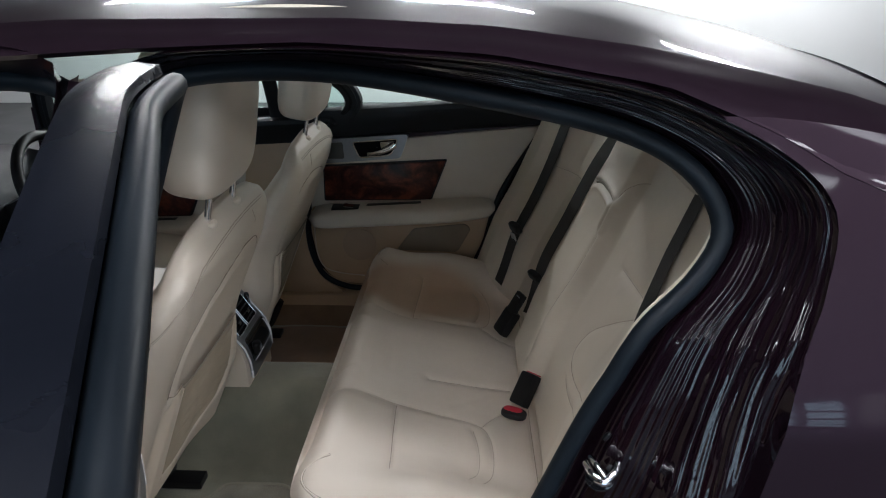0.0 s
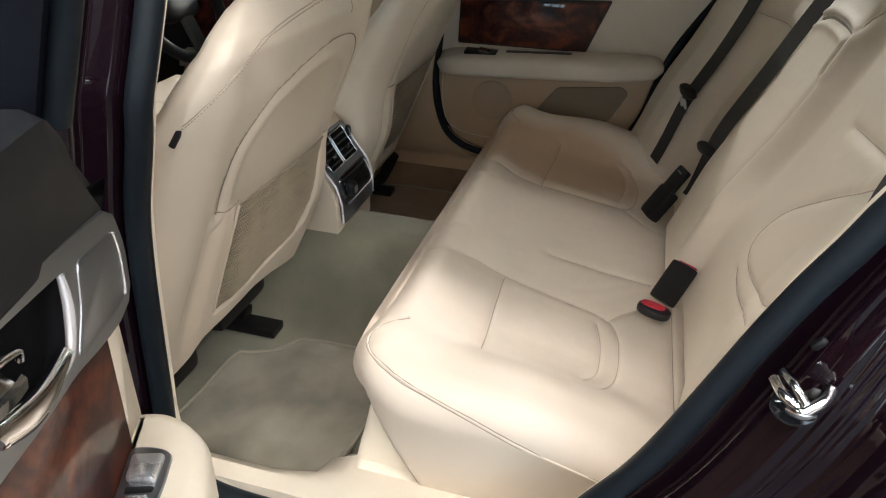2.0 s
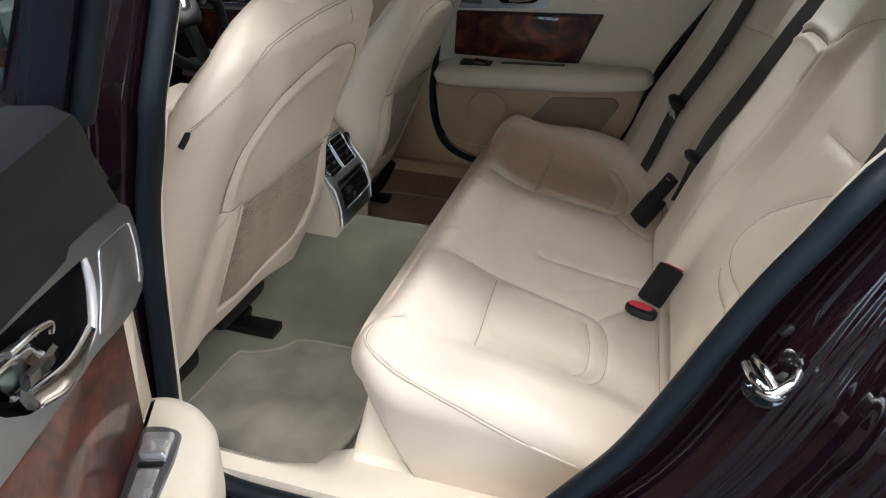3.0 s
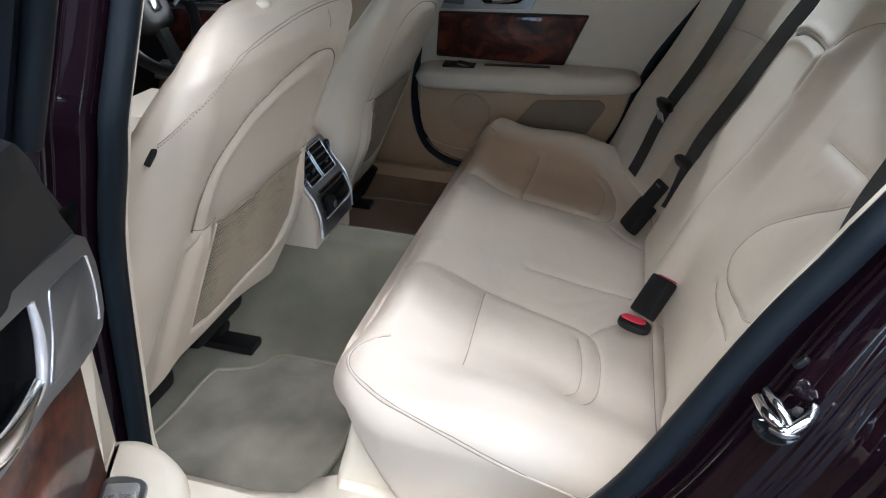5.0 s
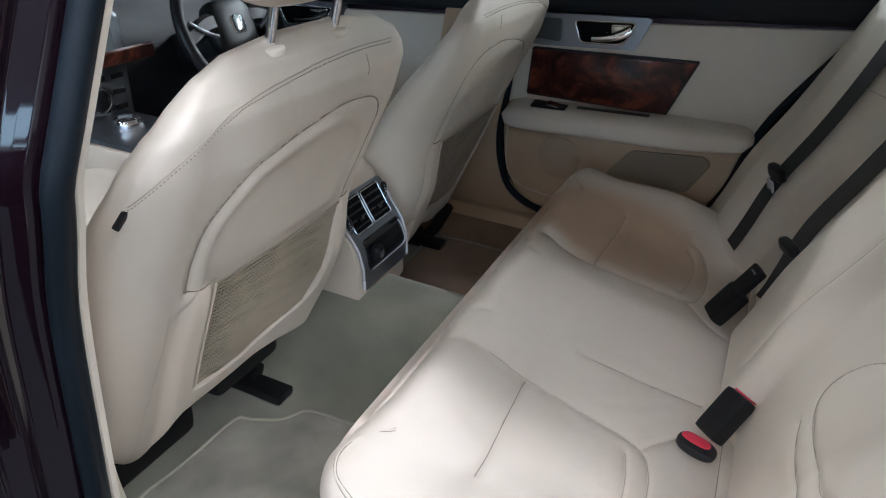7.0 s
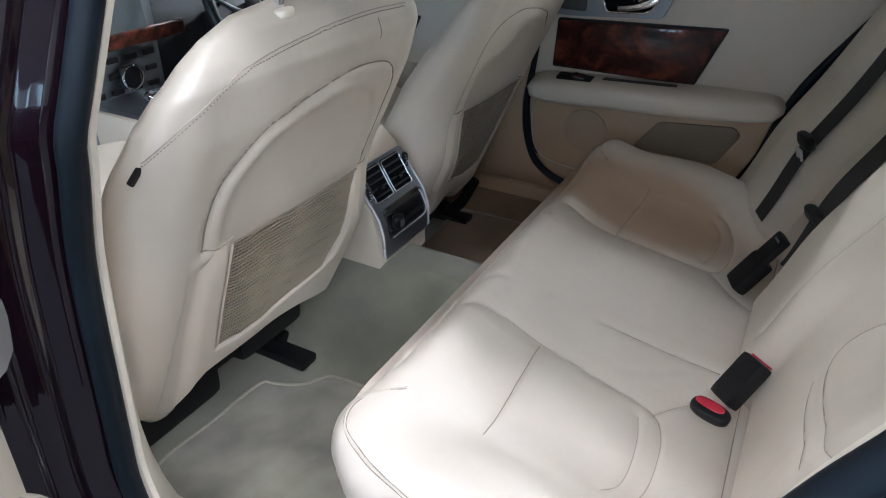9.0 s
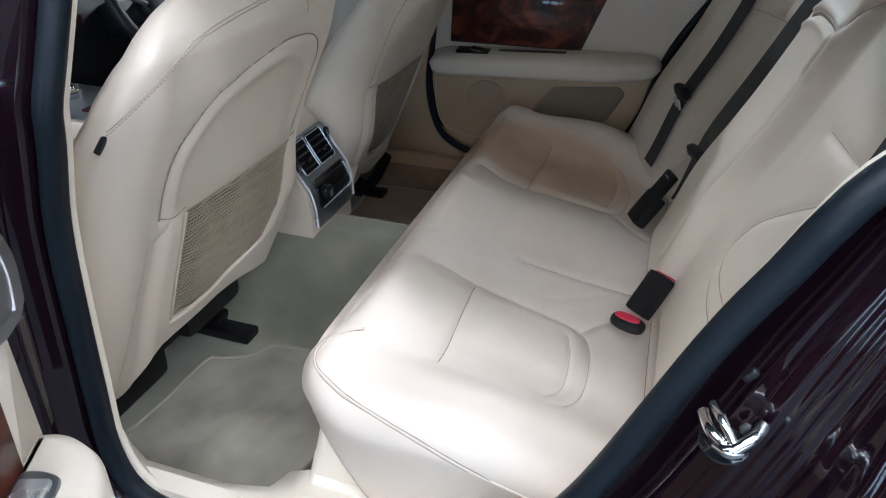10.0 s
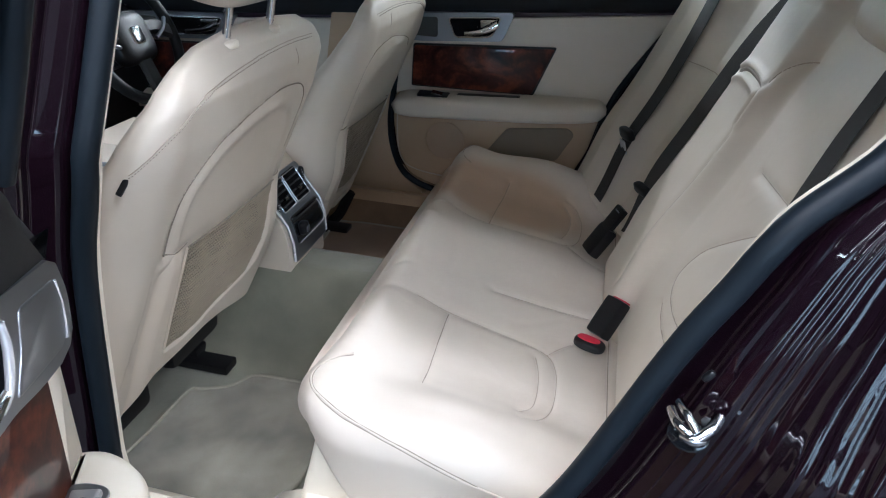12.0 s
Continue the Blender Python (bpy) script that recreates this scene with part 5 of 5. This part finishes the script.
def con_x(z):
    return float(np.interp(z, [0.47, 0.55, 0.60, 0.64, 0.68, 0.74], [-0.074, -0.076, -0.078, -0.090, -0.120, -0.157]))


prof_c = [(con_x(z), z) for z in np.linspace(0.505, 0.74, 22)]
rows = []
for yv in np.linspace(-0.098, 0.098, 23):
    k = 1 - (abs(yv) / 0.098) ** 8
    row = [(x - 0.012 * (1 - k), yv, z) for x, z in prof_c] + [(-0.20, yv, 0.765 + 0.004 * k), (-0.34, yv, 0.785), (-0.60, yv, 0.79), (-0.60, yv, 0.50), (-0.12, yv, 0.50)]
    rows.append(row)
part("body", loft(rows), TRIM, con, "beige plastic console body")
lay = lambda u, v, w: (con_x(v) + w, u, v)


def curved_plate(y0, y1, z0, z1, d, material, name, label="", parent=None, rr=0.012, n=9):
    pts = rounded([(y0, z0), (y1, z0), (y1, z1), (y0, z1)], rr)
    # split the long sides so that the plate bends with the console
    out = []
    for i, (a, b) in enumerate(pts):
        c, e = pts[(i + 1) % len(pts)]
        m = max(1, int(abs(e - b) / 0.012))
        for j in range(m):
            out.append((a + (c - a) * j / m, b + (e - b) * j / m))
    zs = np.linspace(z0, z1, 16)
    front = np.array([[(con_x(z) + d, y, z) for y in np.linspace(y0, y1, 10)] for z in zs])
    rimg = tube(np.array([(con_x(b) + d * 0.5, a, b) for a, b in out]), d * 0.55, 8, closed=True, up=(1, 0, 0))
    fr = []
    for z in zs:
        e = 0.0
        for zc in (z0, z1):
            if abs(z - zc) < rr:
                e = rr - math.sqrt(max(0, rr * rr - (rr - abs(z - zc)) ** 2))
        fr.append([(con_x(z) + d, y, z) for y in np.linspace(y0 + e, y1 - e, 10)])
    return part(name, join(grid(np.array(fr)), rimg), material, parent or con, label)


curved_plate(-0.098, 0.089, 0.548, 0.730, 0.004, SILVER, "vent_frame", "satin silver vent surround")
for y0, y1 in ((-0.076, -0.012), (-0.004, 0.066)):
    vent = curved_plate(y0, y1, 0.664, 0.723, 0.0055, DEEP_BLACK, "air_vent", "black air vent with slats", rr=0.005)
    for k in range(4):
        z = 0.673 + 0.0130 * k
        part("slat", block((con_x(z) + 0.0065, (y0 + y1) / 2, z), (0.004, y1 - y0 - 0.008, 0.0016), 0.0005, pose(0, 0, 0, 0, 25, 0)), BLACK, vent)
    rimv = rounded([(y0, 0.664), (y1, 0.664), (y1, 0.724), (y0, 0.724)], 0.005)
    rimd = [(a + (c - a) * j / 4, b + (e - b) * j / 4) for (a, b), (c, e) in zip(rimv, rimv[1:] + rimv[:1]) for j in range(4)]
    part("vent_rim", tube(np.array([(con_x(b) + 0.0065, a, b) for a, b in rimd]), 0.0014, 6, closed=True, up=(1, 0, 0)), SATIN, vent, "bright vent outline")
    part("vent_tab", block((con_x(0.686) + 0.010, (y0 + y1) / 2, 0.686), (0.010, 0.016, 0.006), 0.002), BLACK_GLASS, vent, "dark vent tab")
for yy in (-0.098, 0.089):
    part("frame_edge", tube(np.array([(con_x(z) + 0.004, yy, z) for z in np.linspace(0.552, 0.700, 26)]), 0.0030, 8, up=(0, 1, 0)), BRIGHT, con, "bright edge of the vent surround")
for yy, zz in ((-0.087, 0.682), (0.077, 0.703)):
    wheel_ = part("vent_wheel", puff((con_x(zz) + 0.006, yy, zz), (0.008, 0.0045, 0.020), 0.6, 0.9, 12, 20), BLACK, con, "ribbed black vent wheel")
    for k in range(5):
        z = zz - 0.012 + 0.006 * k
        part("rib", block((con_x(zz) + 0.0135 - 0.9 * abs(z - zz) ** 1.2, yy, z), (0.003, 0.008, 0.0018), 0.0005), BRIGHT, wheel_)
sockp = curved_plate(-0.074, 0.076, 0.588, 0.648, 0.0055, BLACK_GLASS, "socket_panel", "black socket panel")
low_edge = [(-0.066, 0.588), (-0.02, 0.588), (0.03, 0.588), (0.066, 0.589), (0.076, 0.598), (0.075, 0.620), (0.068, 0.645)]
part("bezel", tube(np.array([(con_x(b) + 0.0075, a, b) for a, b in curve(low_edge, 30)]), 0.0017, 6, up=(1, 0, 0)), BRIGHT, sockp, "bright lower edge of the socket panel")
part("socket_cap", mapped(puff((0, 0, 0), (0.012, 0.016, 0.016), 0.5, 1.0, 14, 24), tilted((con_x(0.618) + 0.012, -0.046, 0.618))), BLACK, sockp, "round socket cap")
part("socket_mark", mapped(puff((0, 0, 0), (0.002, 0.008, 0.008), 0.5, 1.0, 8, 18), tilted((con_x(0.618) + 0.0235, -0.046, 0.618))), SILVER, sockp, "small pale round symbol")

# ---- belts and buckles ----
def belt_on_back(pts, lift, n=60):
    q = curve(pts, n)
    return np.array([(float(back_x(np.array(y), np.array(z))) - lift, y, z) for y, z in q])


def webbing(path, w=0.047, up=(-0.85, -0.1, 0.35)):
    return tube(path, up=up, prof=flat_section(w, 0.0016))


b1 = thing("seat_belt", "dark belt webbing with steel tongue hanging on the far backrest", "seat belt", (0.62, 0.5, 0.56), "rear seat belts")
p1 = belt_on_back([(0.540, 1.21), (0.524, 1.13), (0.510, 0.98), (0.502, 0.78), (0.496, 0.66), (0.492, 0.57)], 0.010)
part("webbing", webbing(p1, up=(-0.8, -0.45, 0.3)), WEBBING, b1)
c = p1[np.argmin(abs(p1[:, 2] - 0.765))]
turn = pose(0, 0, 0, 0, -20, 0) @ pose(0, 0, 0, 8, 0, 25)
part("stopper", mapped(puff((0, 0, 0), (0.012, 0.036, 0.016), 0.5, 0.7, 14, 28), Matrix.Translation(tuple(c + np.array([-0.010, -0.006, 0.004]))) @ turn), BLACK, b1, "black plastic belt stopper")
tongue = part("tongue", mapped(join(block((0, 0, -0.035), (0.004, 0.030, 0.040), 0.002)), Matrix.Translation(tuple(c + np.array([-0.024, -0.012, 0.000]))) @ turn), BRIGHT, b1, "steel belt tongue")
part("slot", mapped(block((-0.0016, 0, -0.043), (0.003, 0.012, 0.012), 0.001), Matrix.Translation(tuple(c + np.array([-0.024, -0.012, 0.000]))) @ turn), BLACK, tongue)
b2 = thing("seat_belt", "narrow dark centre belt running into a black buckle", "seat belt", (0.62, 0.16, 0.55), "rear seat belts")
p2 = belt_on_back([(0.12, 1.215), (0.20, 1.15), (0.255, 1.05), (0.270, 0.90), (0.250, 0.76), (0.19, 0.67), (0.165, 0.62)], 0.016)
part("webbing", webbing(p2, 0.045, (-0.75, -0.5, 0.3)), WEBBING, b2)
c2 = p2[np.argmin(abs(p2[:, 2] - 0.715))]
part("stopper", mapped(puff((0, 0, 0), (0.012, 0.034, 0.012), 0.5, 0.7, 14, 28), Matrix.Translation(tuple(c2 + np.array([-0.012, 0, 0.0]))) @ turn), BLACK, b2, "black plastic belt stopper")
ax = pose(0, 0, 0, 0, 35, 0) @ pose(0, 0, 0, -12, 0, 20)
tg = part("tongue_cover", mapped(block((0, 0, -0.012), (0.015, 0.044, 0.075), 0.007), Matrix.Translation((0.650, 0.170, 0.660)) @ ax), BLACK, b2, "black tongue cover")
part("label_bar", mapped(block((-0.0075, 0, 0.012), (0.001, 0.020, 0.004), 0.0003), Matrix.Translation((0.650, 0.170, 0.660)) @ ax), SILVER, tg, "small pale lettering bar")
bk = part("buckle", mapped(block((0, 0, 0), (0.030, 0.056, 0.082), 0.011), Matrix.Translation((0.618, 0.160, 0.595)) @ ax), BLACK, b2, "black buckle housing")
for k in range(3):
    part("label_bar", mapped(block((-0.0135, -0.010 + 0.008 * k, 0.014), (0.001, 0.005, 0.008), 0.0003), Matrix.Translation((0.618, 0.160, 0.595)) @ ax), SILVER, bk, "small pale lettering bar")
nb_ = thing("seat_belt", "dark belt webbing lying along the outer backrest edge", "seat belt", (0.80, -0.6, 0.8), "rear seat belts")
p3 = belt_on_back([(-0.474, 1.22), (-0.490, 1.14), (-0.502, 1.08), (-0.516, 1.02), (-0.534, 0.96), (-0.58, 0.90), (-0.67, 0.84)], 0.008)
part("webbing", webbing(p3, 0.050, (-0.9, 0.0, 0.4)), WEBBING, nb_)
bkl = thing("belt_buckle", "black belt buckle with red button on the bench", "belt buckle", (0.64, -0.2, 0.54))
m1 = Matrix.Translation((0.655, -0.188, 0.598)) @ pose(0, 0, 0, -14, 38, 28)
boot = part("boot", mapped(block((0, 0, -0.008), (0.028, 0.052, 0.086), 0.009), m1), BLACK, bkl, "black rubber buckle boot")
part("red_edge", mapped(block((0.005, 0.0, 0.0365), (0.012, 0.042, 0.003), 0.001), m1), RED, boot, "thin red button edge")
m2 = Matrix.Translation((0.622, -0.246, 0.558)) @ pose(0, 0, 0, 0, 6, -14)
cap = part("buckle_head", mapped(puff((0, 0, 0), (0.032, 0.020, 0.009), 0.5, 0.8, 16, 30), m2), BLACK, bkl, "black buckle head")
part("button", mapped(puff((-0.004, 0.004, 0.0062), (0.024, 0.012, 0.005), 0.6, 0.8, 12, 24), m2), RED, cap, "bright red release button")
# small clip at the seat's front corner
solo("seat_clip", join(block((0.178, -0.600, 0.568), (0.012, 0.018, 0.010), 0.003), block((0.172, -0.592, 0.562), (0.010, 0.010, 0.014), 0.003)), BLACK, "small black plastic clip at the cushion's corner", "clip")

# ---- dashboard and steering wheel ----
dash = thing("dashboard", "dark dashboard with silver centre stack and wood strip", "dashboard", (-1.1, 0, 0.6))
rows = []
for yv in np.linspace(-0.70, 0.70, 30):
    rows.append([(-0.99 + 0.02 * math.cos(yv * 4), yv, 0.62), (-0.95, yv, 0.74), (-0.955, yv, 0.84), (-0.98, yv, 0.92), (-1.04, yv, 0.975), (-1.15, yv, 1.0), (-1.45, yv, 1.0), (-1.45, yv, 0.50), (-1.05, yv, 0.50)])
part("body", loft(rows), CHARCOAL, dash, "dark padded dashboard")
part("wood_strip", prism(rounded([(-0.68, 0.845), (-0.68, 0.885), (0.12, 0.900), (0.12, 0.855)], 0.01), 0.02, 0.004, lambda u, v, w: (-0.972 + w + 0.3 * (0.9 - v), u, v)), WOOD, dash, "glossy wood strip")
stack = part("control_panel", prism(rounded([(-0.13, 0.60), (-0.14, 0.985), (0.14, 0.985), (0.13, 0.60)], 0.02), 0.05, 0.01, lambda u, v, w: (-0.965 + w - 0.15 * max(0, v - 0.85), u, v)), SILVER, dash, "silver panel of controls")
part("screen", prism(rounded([(-0.10, 0.885), (-0.10, 0.97), (0.10, 0.97), (0.10, 0.885)], 0.008), 0.006, 0.002, lambda u, v, w: (-0.915 + w - 0.15 * max(0, v - 0.85), u, v)), mat("grey_screen", (0.16, 0.18, 0.19), 0.15, coat=0.5), stack, "grey glossy display")
for r_ in range(3):
    for c_ in range(4):
        part("button", block((-0.913, -0.085 + 0.057 * c_, 0.835 - 0.040 * r_), (0.008, 0.034, 0.014), 0.003), BLACK, stack)
part("dial", mapped(puff((0, 0, 0), (0.016, 0.030, 0.030), 0.4, 1.0, 14, 30), tilted((-0.910, 0.014, 0.786))), BLACK, stack, "round dark dial")
part("dial_ring", tube(np.array([(-0.899, 0.014 + 0.030 * math.cos(a), 0.786 + 0.030 * math.sin(a)) for a in np.linspace(0, 2 * math.pi, 30, endpoint=False)]), 0.003, 8, closed=True, up=(1, 0, 0)), CHROME, stack, "bright ring round the dial")
part("wood_strip", prism(rounded([(-0.15, 0.858), (-0.15, 0.894), (0.21, 0.898), (0.21, 0.862)], 0.008), 0.016, 0.005, lambda u, v, w: (-0.918 + w, u, v)), WOOD, dash, "glossy wood strip below the display")
tun = thing("centre_console", "silver and wood topped console between the front seats", "console", (-0.75, 0, 0.5))
part("body", block((-0.72, 0, 0.60), (0.52, 0.22, 0.26), 0.03), TRIM, tun, "beige console side")
part("top_plate", block((-0.72, 0, 0.735), (0.50, 0.20, 0.012), 0.004), SILVER, tun, "silver console top")
part("wood_lid", block((-0.62, 0, 0.742), (0.14, 0.15, 0.010), 0.004), WOOD, tun, "wood console lid")
part("gear_dial", puff((-0.80, 0, 0.752), (0.035, 0.035, 0.018), 0.5, 1.0, 14, 30), CHROME, tun, "round chrome gear selector")
whl = thing("steering_wheel", "black leather steering wheel with silver spokes", "steering wheel", (-0.78, 0.38, 0.76))
wm = Matrix.Translation((-0.775, 0.38, 0.930)) @ pose(0, 0, 0, 0, -24, 0)
part("rim", mapped(tube(np.array([(0, 0.186 * math.cos(a), 0.186 * math.sin(a)) for a in np.linspace(0, 2 * math.pi, 64, endpoint=False)]), 0.0165, 14, closed=True, up=(1, 0, 0)), wm), BLACK, whl, "black leather rim")
hub = part("hub", mapped(puff((-0.015, 0, 0), (0.035, 0.085, 0.075), 0.5, 0.7, 20, 40), wm), BLACK, whl, "black airbag hub")
part("badge", mapped(puff((0.020, 0, 0.0), (0.004, 0.026, 0.026), 0.5, 1.0, 10, 24), wm), CHROME, hub, "plain round silver badge")
for sg in (-1, 1):
    part("spoke", mapped(tube(curve([(0.0, sg * 0.07, 0.02), (0.004, sg * 0.11, 0.015), (0.0, sg * 0.175, -0.01)], 12), up=(1, 0, 0), prof=flat_section(0.05, 0.02)), wm), BLACK, whl, "black spoke")
    part("spoke_trim", mapped(tube(curve([(0.012, sg * 0.085, -0.02), (0.014, sg * 0.13, 0.0), (0.010, sg * 0.165, 0.03)], 14), 0.006, 8, up=(1, 0, 0)), wm), SILVER, whl, "curved silver spoke trim")
part("lower_spoke", mapped(tube(curve([(0.0, 0, -0.06), (0.0, 0, -0.18)], 8), up=(1, 0, 0), prof=flat_section(0.06, 0.02)), wm), BLACK, whl, "black spoke")
part("column", mapped(block((-0.12, 0, -0.01), (0.20, 0.09, 0.10), 0.02), wm), BLACK, whl, "dark column shroud")
part("stalk", mapped(tube(curve([(-0.05, 0.04, 0.01), (-0.05, 0.16, 0.02)], 6), 0.007, 8, up=(1, 0, 0)), wm), BLACK, whl)

# ---- wheels ----
def wheel(x, y):
    pts = [(0.22, -0.10), (0.30, -0.11), (0.325, -0.09), (0.335, -0.05), (0.335, 0.05), (0.325, 0.09), (0.30, 0.11), (0.22, 0.10)]
    w = grid(np.array([[(x + r * math.cos(a), y + o, 0.335 + r * math.sin(a)) for r, o in pts] for a in np.linspace(0, 2 * math.pi, 48, endpoint=False)]), cu=True, cv=True)
    part("tyre", w, RUBBER, car, "black tyre")
    part("rim", mapped(puff((0, 0, 0), (0.225, 0.08, 0.225), 0.3, 1.0, 12, 40), Matrix.Translation((x, y, 0.335))), SILVER, car, "silver wheel rim")


for wx in (-1.75, 1.18):
    for wy in (-0.79, 0.79):
        wheel(wx, wy)
